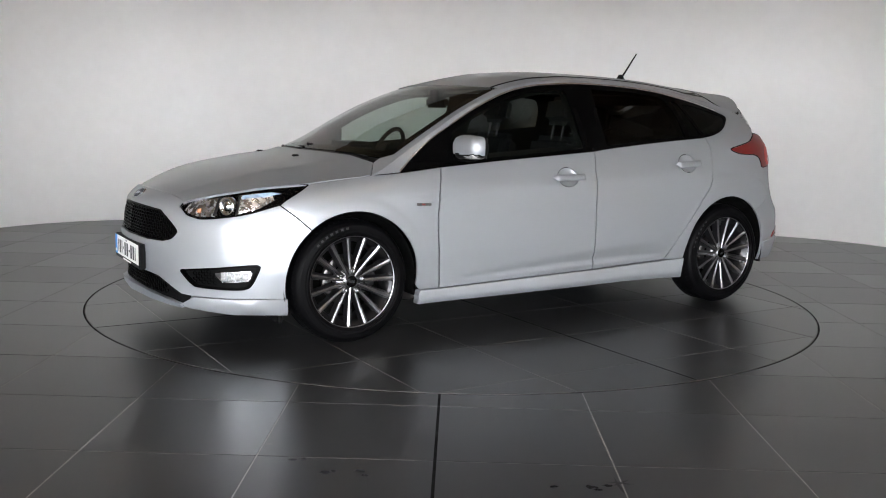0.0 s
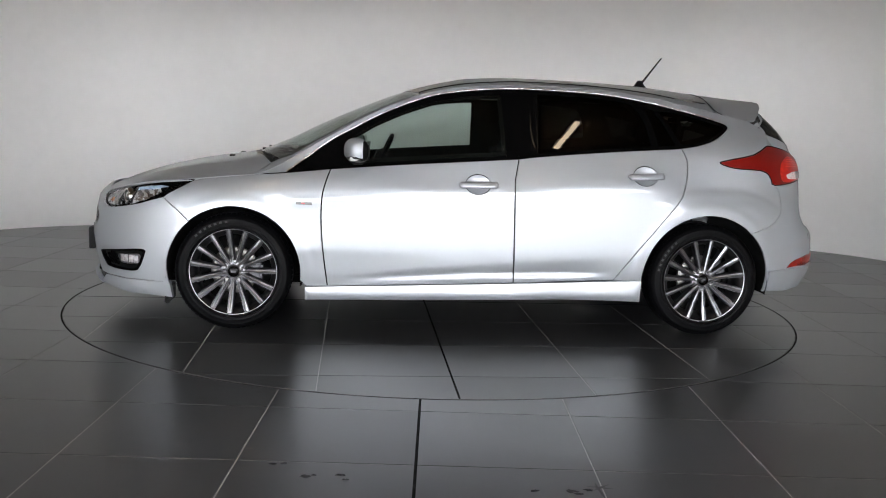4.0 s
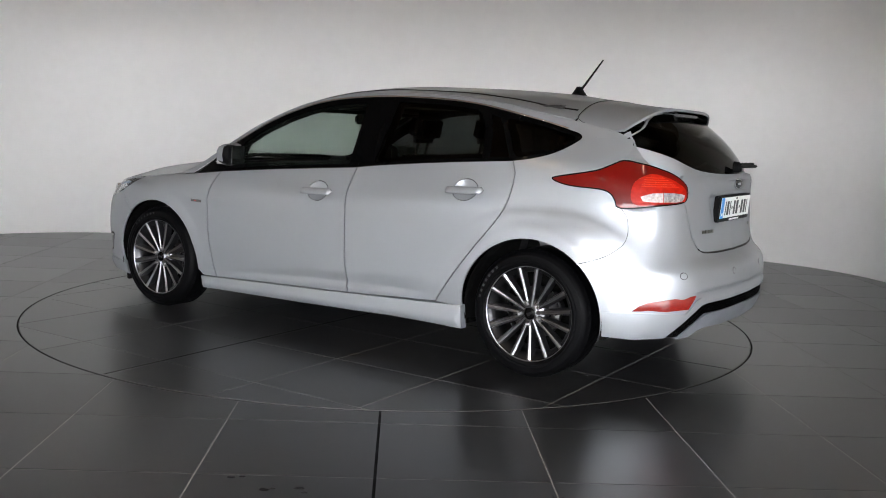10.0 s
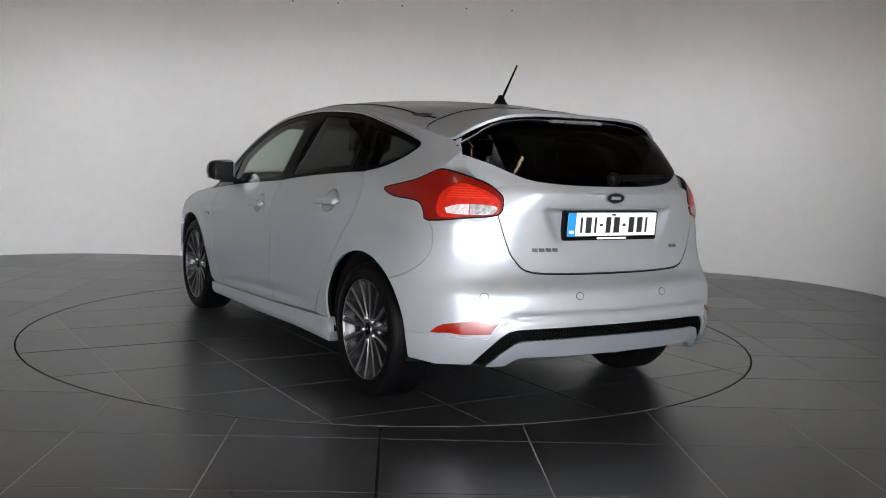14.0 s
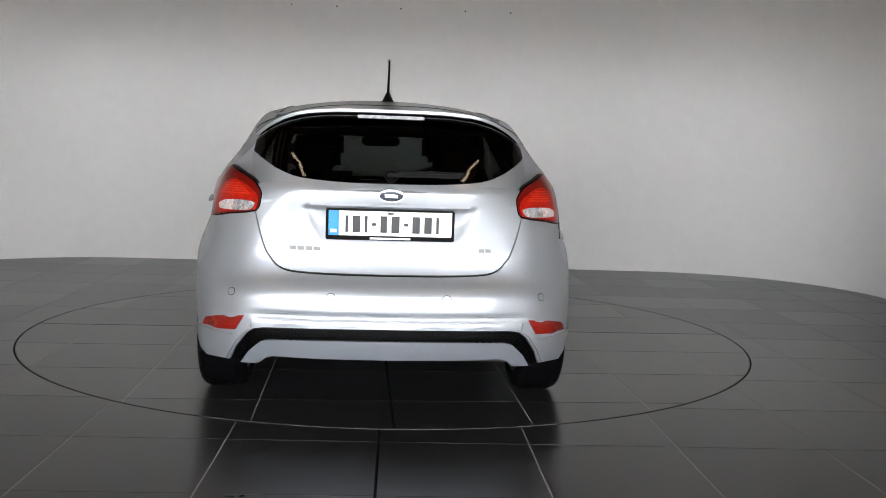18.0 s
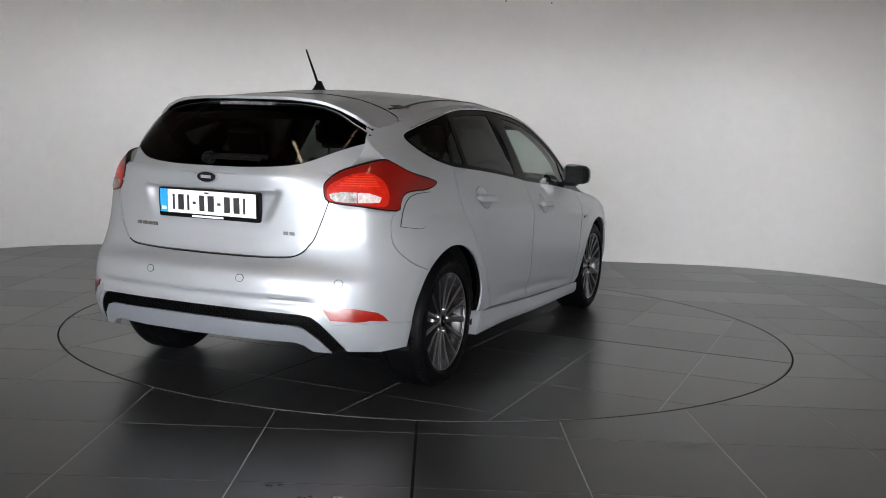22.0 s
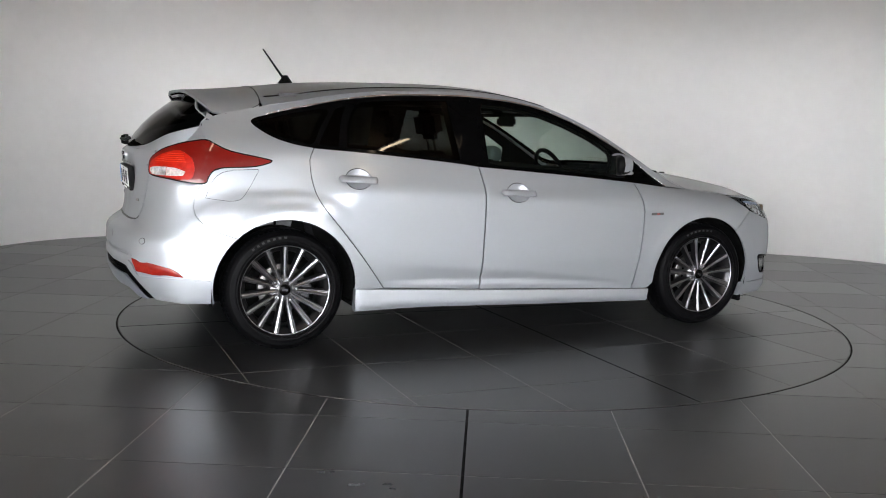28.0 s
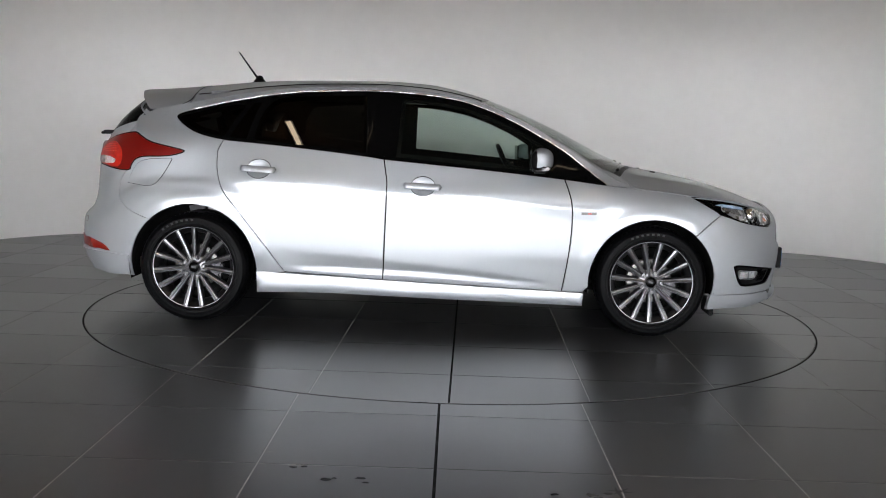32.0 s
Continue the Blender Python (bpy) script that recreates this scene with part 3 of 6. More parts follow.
# inset of the skin from the plan, height by height, at stations along it
STATIONS = [
    (0.0, [(.1, .09), (.17, .05), (.22, .015), (.28, .03), (.38, .015), (.48, .0), (.6, .008), (.68, .03), (.73, .075), (.78, .16), (.85, .34)]),
    (s_side(2.155), [(.1, .09), (.17, .05), (.22, .015), (.28, .02), (.38, .008), (.48, .0), (.6, .008), (.68, .04), (.73, .085), (.78, .17), (.85, .34)]),
    (s_side(1.95), [(.1, .08), (.17, .045), (.22, .02), (.3, .012), (.4, .004), (.5, .0), (.6, .006), (.67, .022), (.73, .055), (.78, .11), (.85, .25)]),
    (s_side(1.6), [(.1, .08), (.17, .05), (.3, .015), (.42, .0), (.55, .0), (.66, .003), (.72, .015), (.78, .05), (.82, .105), (.87, .2)]),
    (s_side(1.3), [(.1, .08), (.3, .02), (.5, .002), (.6, .0), (.68, .003), (.75, .016), (.80, .045), (.85, .10), (.9, .18), (1.2, .3)]),
    (s_side(.9), [(.1, .1), (.2, .065), (.3, .036), (.40, .018), (.46, .008), (.55, .004), (.68, .001), (.755, .003), (.80, .016), (.85, .043), (.9, .085), (.95, .125), (1.05, .165), (1.2, .225), (1.3, .28), (1.45, .36)]),
    (s_side(0), [(.1, .1), (.2, .05), (.27, .037), (.31, .024), (.37, .012), (.43, .006), (.48, .003), (.56, .001), (.68, .0), (.78, .0), (.82, .010), (.86, .027), (.92, .049), (.97, .07), (1.05, .105), (1.15, .155), (1.25, .21), (1.35, .28), (1.45, .36)]),
    (s_side(-.9), [(.1, .1), (.2, .06), (.29, .04), (.33, .027), (.40, .013), (.47, .005), (.53, .003), (.6, .001), (.7, .0), (.82, .0), (.86, .009), (.9, .027), (.97, .06), (1.05, .095), (1.15, .145), (1.25, .205), (1.35, .28), (1.45, .36)]),
    (s_side(-1.45), [(.1, .08), (.2, .06), (.3, .03), (.42, .008), (.55, .0), (.65, .002), (.73, .014), (.79, .04), (.85, .058), (.92, .07), (1.0, .085), (1.08, .125), (1.15, .18), (1.25, .25), (1.35, .32), (1.45, .42)]),
    (s_side(-1.8), [(.1, .07), (.17, .045), (.3, .012), (.4, .0), (.5, .0), (.6, .01), (.7, .03), (.8, .05), (.9, .062), (1.0, .085), (1.06, .12), (1.15, .20), (1.25, .29), (1.4, .42)]),
    (s_rear(.62), [(.1, .14), (.17, .09), (.25, .05), (.33, .012), (.41, -.010), (.5, -.010), (.57, -.004), (.60, .012), (.64, .045), (.72, .070), (.82, .080), (.92, .092), (.98, .105), (1.04, .135), (1.15, .22), (1.3, .4)]),
    (s_rear(.35), [(.1, .14), (.17, .10), (.25, .06), (.33, .015), (.41, -.008), (.5, -.008), (.575, -.002), (.60, .010), (.645, .078), (.66, .085), (.75, .096), (.85, .096), (.93, .091), (.97, .088), (1.0, .087), (1.04, .110), (1.1, .18), (1.3, .42)]),
    (S_END, [(.1, .14), (.17, .10), (.25, .06), (.33, .015), (.41, -.006), (.5, -.006), (.575, .0), (.60, .012), (.645, .085), (.66, .092), (.75, .108), (.85, .108), (.93, .100), (.97, .094), (1.0, .091), (1.04, .115), (1.1, .18), (1.3, .42)]),
]
_tab = np.array([curve([a for a, _ in col], [b for _, b in col])(ZS) for _, col in STATIONS])
_ss = np.array([float(s) for s, _ in STATIONS])
SGRID = np.linspace(0, S_END, 260)
INSET = np.array([curve(_ss, _tab[:, k])(SGRID) for k in range(len(ZS))]).T
# the smoothing of one step each way
for _ in range(2):
    pad = np.concatenate([INSET[:1], INSET, INSET[-1:]])
    INSET = 0.25 * pad[:-2] + 0.5 * pad[1:-1] + 0.25 * pad[2:]
for _ in range(1):
    pad = np.concatenate([INSET[:, :1], INSET, INSET[:, -1:]], 1)
    INSET[:, 1:-1] = (0.25 * pad[:, :-2] + 0.5 * pad[:, 1:-1] + 0.25 * pad[:, 2:])[:, 1:-1]


def inset(s, z):
    u = np.clip(s / S_END * (len(SGRID) - 1), 0, len(SGRID) - 1.001)
    i = u.astype(int)
    a = u - i
    w = np.clip((z - ZS[0]) / 0.01, 0, len(ZS) - 1.001)
    j = w.astype(int)
    b = w - j
    return (INSET[i, j] * (1 - a) + INSET[i + 1, j] * a) * (1 - b) + (INSET[i, j + 1] * (1 - a) + INSET[i + 1, j + 1] * a) * b


def flare(x, z):
    """The raised lips round the wheel openings, and the brow over the rear one."""
    res = 0.0
    for xc, r0, h in ((1.322, 0.360, 0.005), (-1.322, 0.372, 0.005)):
        r = np.hypot(x - xc, z - 0.318)
        f = np.clip(1 - (r - r0 - 0.040) / 0.045, 0, 1)
        res = res + h * f * f * (3 - 2 * f) * np.clip((z - 0.25) / 0.15, 0, 1)
        if xc < 0:
            reach = 0.525 + 0.11 * np.clip((-x - 1.40) / 0.40, 0, 1) + 0.03 * np.clip((x + 1.25) / 0.3, 0, 1)
            f = np.clip((reach - r) / 0.032, 0, 1)
            fade = np.clip((x + 0.98) / -0.22, 0, 1) * np.clip((z - 0.50) / 0.20, 0, 1) * np.clip((x + 1.86) / 0.16, 0, 1)
            res = res + 0.0075 * f * f * (3 - 2 * f) * fade * np.clip((r - 0.395) / 0.10, 0, 1)
    return res


def scoop(x, z):
    """The sharp hollow along the foot of the doors, rising to the rear."""
    zc = np.interp(-x, [-.80, -.40, 0, .45, .9], [.285, .345, .385, .418, .44])
    zl = np.interp(-x, [-.80, 0, .9], [.27, .318, .335])
    deep = .017 * np.clip((zc - zl) / .08, 0, 1) * np.clip((x + .80) / .30, 0, 1) * np.clip((.80 - x) / .2, 0, 1)
    low = np.clip((z - zl) / .018, 0, 1)
    return -deep * np.clip((zc - z) / np.maximum(zc - zl - .018, .01), 0, 1) * low


def ledge(a, z):
    """The step across the rear bumper under the sensors."""
    w = np.clip((a - (S_END - .585)) / .06, 0, 1)
    f = np.clip((.500 - z) / .014, 0, 1)
    return -.011 * w * f * f * (3 - 2 * f) * np.clip((z - .462) / .018, 0, 1)


def blade_line(x, z):
    """The sharp-topped swelling that runs back from the wing badge and fades on the door."""
    zl = np.interp(-x, [-1.05, -.80, -.40], [.738, .750, .780])
    down = zl - z
    return .0075 * np.clip(down / .010, 0, 1) * np.clip(1 - down / .075, 0, 1) * np.clip((1.06 - x) / .06, 0, 1) * np.clip((x - .36) / .40, 0, 1)


def wrap(s, z, out=0.0):
    """The lower skin and the sides: s metres round from the nose (left side positive), at height z."""
    s, z = np.asarray(s, float), np.asarray(z, float)
    sg = np.where(s < 0, -1.0, 1.0)
    a = np.abs(s)
    over = np.where(a > S_END, -1.0, 1.0)
    a = np.where(a > S_END, 2 * S_END - a, a)
    px, py = np.interp(a, ARC, PLAN[:, 0]), np.interp(a, ARC, PLAN[:, 1])
    nx, ny = np.interp(a, ARC, NORM[:, 0]), np.interp(a, ARC, NORM[:, 1])
    ln = np.hypot(nx, ny)
    d = out - inset(a, z) + flare(px, z) + scoop(px, z) + ledge(a, z) + blade_line(px, z)
    return np.stack([px + nx / ln * d, (py + ny / ln * d) * sg * over, z], 1)


def side(x, z, out=0.0):
    return wrap(s_side(x), z, out)


def side_r(x, z, out=0.0):
    p = side(x, z, out)
    p[:, 1] *= -1
    return p


def front(u, z, out=0.0):
    """u: metres round from the nose's middle, left positive."""
    return wrap(u, z, out)


def rear(u, z, out=0.0):
    """u: metres round from the tail's middle, left positive."""
    return wrap(S_END - np.asarray(u, float), z, out)


ROOF_Z = curve([-1.90, -1.62, -1.39, -1.1, -.7, -.3, .0, .12, .375, .6, .85, 1.1, 1.3, 1.5, 1.68, 1.84, 2.0, 2.08, 2.2], [1.345, 1.365, 1.39, 1.424, 1.443, 1.449, 1.434, 1.413, 1.346, 1.260, 1.150, 1.026, .950, .918, .883, .842, .787, .752, .69])
RAIL_Z = curve([-1.9, -1.75, -1.6, -1.24, -1.0, -.65, -.28, 0, .25, .544, .82, 1.0, 1.12, 1.21, 1.4, 1.55, 1.75, 1.9, 2.07, 2.2], [1.14, 1.185, 1.235, 1.30, 1.345, 1.38, 1.389, 1.372, 1.33, 1.217, 1.065, .955, .885, .852, .832, .814, .795, .765, .712, .66])


def rail_width():
    """Where the sides reach the rail's height, so that upper and side skin meet."""
    s = np.linspace(0.35, S_END - 0.45, 300)
    x = np.interp(s, ARC, PLAN[:, 0])
    for _ in range(12):
        p = wrap(s, RAIL_Z(x))
        x = 0.5 * x + 0.5 * p[:, 0]
    order = np.argsort(p[:, 0])
    return p[order, 0], p[order, 1]


_rx, _ry = rail_width()


def RAIL_Y(x):
    return np.interp(x, _rx, _ry)


def top(x, y, out=0.0):
    """The upper skin: bonnet, windscreen and roof."""
    x, y = np.asarray(x, float), np.asarray(y, float)

    def z_at(a, b):
        t = np.abs(b) / RAIL_Y(a)
        round_top = 1 - t ** (2.4 + 1.4 * np.clip((-1.2 - a) / 0.4, 0, 1))
        ridge = np.where(t < 0.70, 1 - 0.30 * (t / 0.70) ** 2, 0.70 * (1 - t) / 0.30)
        w = np.clip((a - 1.15) / 0.25, 0, 1)
        return RAIL_Z(a) + (ROOF_Z(a) - RAIL_Z(a)) * ((1 - w) * round_top + w * ridge)
    e = 0.004
    z = z_at(x, y)
    n = np.stack([-(z_at(x + e, y) - z_at(x - e, y)) / (2 * e), -(z_at(x, y + e) - z_at(x, y - e)) / (2 * e), np.ones_like(x)], 1)
    n /= np.linalg.norm(n, axis=1)[:, None]
    return np.stack([x, y, z], 1) + n * np.asarray(out)[..., None] if np.ndim(out) else np.stack([x, y, z], 1) + n * out


SP_T = np.linspace(0, 1, 200)
SP_Q = np.concatenate([[0], np.cumsum(np.hypot(np.diff(SP_T), np.diff(SP_T ** 4.2) * .23))])


def spoiler_width(x):
    return np.interp(x, [-1.84, -1.4], [.602, .626])


def spoiler(x, y, out=0.0):
    """The roof spoiler: flat in the middle, its ends turned down."""
    x, y = np.asarray(x, float), np.asarray(y, float)
    w, e = spoiler_width(x), np.interp(x, [-1.84, -1.585, -1.4], [1.225, 1.222, 1.272])
    t = np.clip(np.interp(np.abs(y) / w, SP_Q, SP_T), 0, 1)
    z = e + (ROOF_Z(x) - e) * (1 - t ** np.interp(x, [-1.75, -1.55, -1.4], [4.5, 4.0, 3.1]))
    side_way = np.clip((t - .7) / .3, 0, 1) * .75
    return np.stack([x, np.sign(y) * (t * w + side_way * out), z + np.sqrt(1 - side_way ** 2) * out], 1)


def spoiler_q(x, y):
    """Length over the spoiler's section out to y."""
    w = float(spoiler_width(x))
    return math.copysign(float(np.interp(abs(y) / w, SP_T, SP_Q)) * w, y)


def under_spoiler(outline):
    """The window's outline, kept below the spoiler."""
    res = []
    for u, z in outline:
        while z > 1.17:
            p = tail_glass(np.array([u]), np.array([z]))[0]
            s = spoiler(np.array([p[0]]), np.array([spoiler_q(p[0], u)]))[0]
            if p[2] < s[2] - .030:
                break
            z -= .004
        res.append((u, z))
    return res


def tail_glass(y, z, out=0.0):
    """The raked rear window."""
    y, z = np.asarray(y, float), np.asarray(z, float)
    x = -1.69 - (1.36 - z) * 1.04 - 0.05 * np.sin(np.clip((1.36 - z) / 0.34, 0, 1) * math.pi) + 0.30 * y ** 2 + 0.2 * np.abs(y) ** 4 + 8 * np.clip(np.abs(y) - 0.5, 0, 1) ** 2
    n = np.array([-0.72, 0.0, 0.69])
    return np.stack([x + n[0] * out, y, z + n[2] * out], 1)


AXLE, WHEEL_Z, ARCH = 1.322, 0.318, 0.360
ARCH_R = 0.372


def ru(u):
    """Arc position of a point u metres round from the tail's middle."""
    return S_END - u


def sx(x):
    return float(s_side(x))


def left(s, z, out=0.0):
    return wrap(s, z, out)


def right(s, z, out=0.0):
    p = wrap(s, z, out)
    p[:, 1] *= -1
    return p


def arch_points(xc, zc, r, a0, a1, n=30):
    return [(sx(xc + r * math.cos(radians(a0 + (a1 - a0) * k / n))), zc + r * math.sin(radians(a0 + (a1 - a0) * k / n))) for k in range(n + 1)]


def along(pts, n=4):
    """Points (x, z) on the side, joined by a smooth line, as arc positions."""
    return [(sx(x), z) for x, z in spline(pts, n)]


def both(name, outline, mat, parents=None, **kw):
    """The same panel on the left and on the right."""
    a, b = parents or (car, car)
    return [panel(name, outline, left, mat, a, **kw), panel(name, outline, right, mat, b, flip=True, **kw)]


# lines of the side: window opening, sill, gaps between the doors
DLO_TOP = [(1.045, .866), (.94, .945), (.818, 1.037), (.68, 1.118), (.544, 1.191), (.40, 1.255), (.25, 1.307), (.1, 1.337), (-.031, 1.351), (-.276, 1.364), (-.643, 1.354), (-.85, 1.335), (-1.004, 1.310), (-1.241, 1.262), (-1.40, 1.224)]
DLO_END = [(-1.455, 1.210), (-1.482, 1.196), (-1.483, 1.18), (-1.454, 1.156), (-1.40, 1.123), (-1.335, 1.095), (-1.25, 1.073), (-1.165, 1.06)]
BELT = [(-1.165, 1.06), (-.9, 1.042), (-.6, 1.017), (-.339, .991), (-.185, .973), (.1, .952), (.45, .925), (.815, .892), (1.045, .866)]
GAP_A = [(.805, .893), (.83, .82), (.846, .751), (.851, .65), (.847, .554), (.836, .43), (.812, .247)]
GAP_B = [(-.229, .976), (-.214, .90), (-.205, .841), (-.206, .7), (-.209, .581), (-.213, .43), (-.219, .285)]
GAP_C = [(-1.165, 1.06), (-1.188, 1.01), (-1.193, .975), (-1.183, .874), (-1.143, .773), (-1.036, .638), (-.908, .476), (-.788, .312)]
LAMP = [(1.364, .984), (1.322, 1.001), (1.15, 1.034), (1.06, 1.068), (1.0, 1.088), (.90, 1.076), (.777, 1.055), (.66, 1.02), (.600, .985), (.595, .95), (.607, .915), (.66, .899), (.80, .886), (.999, .867), (1.03, .90), (1.055, .932), (1.113, .950), (1.272, .958)]
HEAD = [(.515, .69), (.53, .708), (.62, .735), (.72, .757), (.84, .776), (.977, .794), (1.123, .808), (1.245, .812), (1.201, .785), (1.11, .735), (1.026, .699), (.95, .676), (.843, .656), (.74, .642), (.668, .637), (.585, .651)]


def belt_z(x):
    b = BELT[::-1]
    return float(np.interp(-x, [-p[0] for p in b], [p[1] for p in b]))


def dlo_z(x):
    return float(np.interp(-x, [-p[0] for p in DLO_TOP], [p[1] for p in DLO_TOP]))


def handle_dish(xc, zc):
    return [(sx(xc + .068 * math.cos(a)), zc + .052 * math.sin(a)) for a in np.linspace(0, 2 * math.pi, 28, endpoint=False)]


def door_handle(door, sign, x0, x1, z0, z1, dish):
    """A body-coloured bar over a round dish."""
    sc, zc = sx(dish[0]), dish[1]

    def bowl(s, z, out):
        r = np.clip(((s - sc) / .068) ** 2 + ((z - zc) / .052) ** 2, 0, 1)
        p = wrap(s, z, out - .019 * (1 - r))
        p[:, 1] *= sign
        return p
    panel("handle_recess", handle_dish(*dish), bowl, M_PAINT, door, step=.012, depth=.002, flip=sign < 0)
    n, m = 22, 10
    vs, fs = [], []
    for i in range(n + 1):
        f = i / n
        x, z = x0 + (x1 - x0) * f, z0 + (z1 - z0) * f
        tip = min(1, (min(f, 1 - f) / .035)) ** .4 if 0 < f < 1 else 0.02
        h = .018 * max(tip, .05)
        lift = .010 + .021 * min(1, min(f, 1 - f) / .10) ** .5
        for k in range(m):
            a = 2 * math.pi * k / m
            p = wrap(np.array([sx(x)]), np.array([z + h * math.sin(a)]), lift + .008 * math.cos(a))[0]
            vs.append((p[0], p[1] * sign, p[2]))
    for i in range(n):
        for k in range(m):
            q = (k + 1) % m
            fs.append((i * m + k, i * m + q, (i + 1) * m + q, (i + 1) * m + k))
    h = mesh_object("door_handle", vs, fs, M_PAINT, door)
    return h


def skin():
    # ---- wings, doors, quarters ----
    a_gap, b_gap, c_gap = along(GAP_A), along(GAP_B), along(GAP_C)
    wing = a_gap + [(sx(.93), .245)] + arch_points(AXLE, .318, ARCH, 186, 49.5)
    wing += [(1.164, .657), (1.084, .715)] + [(1.11, .735), (1.201, .785), (1.245, .812)]
    wing += along([(1.553, .815), (1.4, .833), (1.21, .853), (1.045, .866), (.815, .892)], 4)[1:]
    both("front_wing", wing, M_PAINT, gap=.0038, step=.014)
    belt_f = [(x, z) for x, z in spline([(.805, .893), (.45, .925), (.1, .952), (-.185, .973), (-.229, .976)], 4)]
    fdoor = [(sx(x), z) for x, z in belt_f] + b_gap + [(sx(.3), .268)] + a_gap[::-1]
    fd = both("front_door", fdoor, M_PAINT, gap=.0038, step=.013, holes=[handle_dish(.0, .832)])
    belt_r = along([(-.229, .976), (-.339, .991), (-.6, 1.017), (-.9, 1.042), (-1.165, 1.06)], 4)
    rdoor = belt_r + c_gap + [(sx(-.5), .299)] + b_gap[::-1]
    rd = both("rear_door", rdoor, M_PAINT, gap=.0038, step=.013, holes=[handle_dish(-.94, .902)])
    for d, sg in zip(fd, (1, -1)):
        door_handle(d, sg, .108, -.112, .829, .835, (.0, .832))
    for d, sg in zip(rd, (1, -1)):
        door_handle(d, sg, -.836, -1.048, .897, .905, (-.94, .902))
    rail = [(sx(x), float(RAIL_Z(x))) for x in np.linspace(1.205, -1.565, 46)]
    quarter = rail + [(ru(1.105), 1.232), (ru(1.03), 1.212), (ru(.95), 1.184), (ru(.962), 1.14), (ru(1.0), 1.092)] + [(ru(u), z) for u, z in LAMP[4::-1]] + [(ru(u), z) for u, z in LAMP[:12:-1]]
    quarter += [(ru(u), z) for u, z in spline([(.999, .867), (.968, .83), (.958, .79), (.957, .745), (.975, .70), (1.03, .655), (1.09, .625), (1.185, .593)], 3)][1:]
    quarter += arch_points(-AXLE, .318, ARCH_R, 132, -1) + [(sx(-.945), .306)] + c_gap[::-1]
    quarter += along(DLO_END, 3)[::-1][1:] + along(DLO_TOP, 4)[::-1][1:]
    both("rear_quarter", quarter, M_PAINT, gap=.0016, step=.015)
    # fuel flap line on the right flank
    edge = [(sx(-1.708), .868), (sx(-1.682), .905), (sx(-1.65), .925), (sx(-1.59), .938), (sx(-1.465), .943)]
    flap = edge + [tuple(p) for p in spline([(sx(-1.463), .938), (sx(-1.50), .87), (sx(-1.544), .806), (sx(-1.575), .788), (sx(-1.615), .784)], 4)] + [(sx(-1.733), .797)]
    loop = np.array(flap)
    panel("flap_joint", [tuple(p) for p in shrink(loop, -.0022)], right, M_BLACK, car, lift=.0030, depth=.006, flip=True, step=.02)
    panel("fuel_flap", flap, right, M_PAINT, car, lift=.0050, depth=.006, flip=True, step=.02)
    # ---- black window surround with its panes ----
    dlo = along(DLO_TOP, 4) + along(DLO_END, 3)[1:] + along(BELT, 3)[1:-1]
    ft = lambda x: dlo_z(x) - .030
    pane_f = [(sx(x), ft(x)) for x in np.linspace(.60, -.13, 16)] + [(sx(-.145), ft(-.15) - .02)] + [(sx(-.163), belt_z(-.16) + .018)] + [(sx(x), belt_z(x) + .018) for x in np.linspace(-.1, .70, 10)] + [(sx(.715), .93), (sx(.70), ft(.66) - .03)]
    rt = lambda x: dlo_z(x) - .026
    pane_r = [(sx(x), rt(x)) for x in np.linspace(-.352, -.87, 12)] + [(sx(x), z) for x, z in [(-.905, 1.285), (-.94, 1.24), (-.963, 1.19), (-.978, 1.12), (-.985, 1.064)]] + [(sx(x), belt_z(x) + .016) for x in np.linspace(-.93, -.335, 8)]
    pane_s = [(sx(x), z) for x, z in [(-.96, 1.285), (-1.02, 1.268), (-1.06, 1.21), (-1.10, 1.14), (-1.135, 1.077), (-1.03, 1.068), (-1.02, 1.12), (-1.0, 1.20), (-.98, 1.25)]]
    pane_q = [(sx(x), z) for x, z in spline([(-1.065, 1.262), (-1.25, 1.238), (-1.38, 1.206), (-1.452, 1.188), (-1.43, 1.158), (-1.34, 1.113), (-1.25, 1.09), (-1.168, 1.082), (-1.115, 1.17)], 3, True)]
    both("window_surround", dlo, M_GLOSSBLACK, lift=-.003, depth=.012, step=.03, holes=[pane_f, pane_r, pane_s, pane_q])
    for nm, pane, mat, lab in (("front_side_window", pane_f, M_CLEAR, "clear greenish glass"), ("rear_side_window", pane_r, M_TINT, "dark privacy glass"), ("fixed_pane", pane_s, M_TINT, "dark privacy glass"), ("quarter_window", pane_q, M_TINT, "dark privacy glass")):
        both(nm, pane, mat, lift=-.006, depth=.001, step=.04, label=lab)
    big = [shrink(np.array(p), .022) for p in (pane_f, pane_r, pane_q)]
    lining = [(sx(x), float(RAIL_Z(x)) - .012) for x in np.linspace(1.12, -1.52, 30)] + along([(-1.56, 1.18), (-1.50, 1.10), (-1.3, 1.04), (-1.0, 1.0)], 3) + [(sx(x), belt_z(x) - .03) for x in np.linspace(-.9, .95, 12)]
    both("pillar_trim", lining, M_SHELL, lift=-.045, depth=.001, step=.05, holes=big)
    rl = [(x, float(RAIL_Y(x)) - .012) for x in np.linspace(-1.36, .36, 20)]
    panel("roof_lining", rl + [(x, -y) for x, y in rl[::-1]], top, M_SHELL, car, lift=-.030, depth=.001, step=.08)
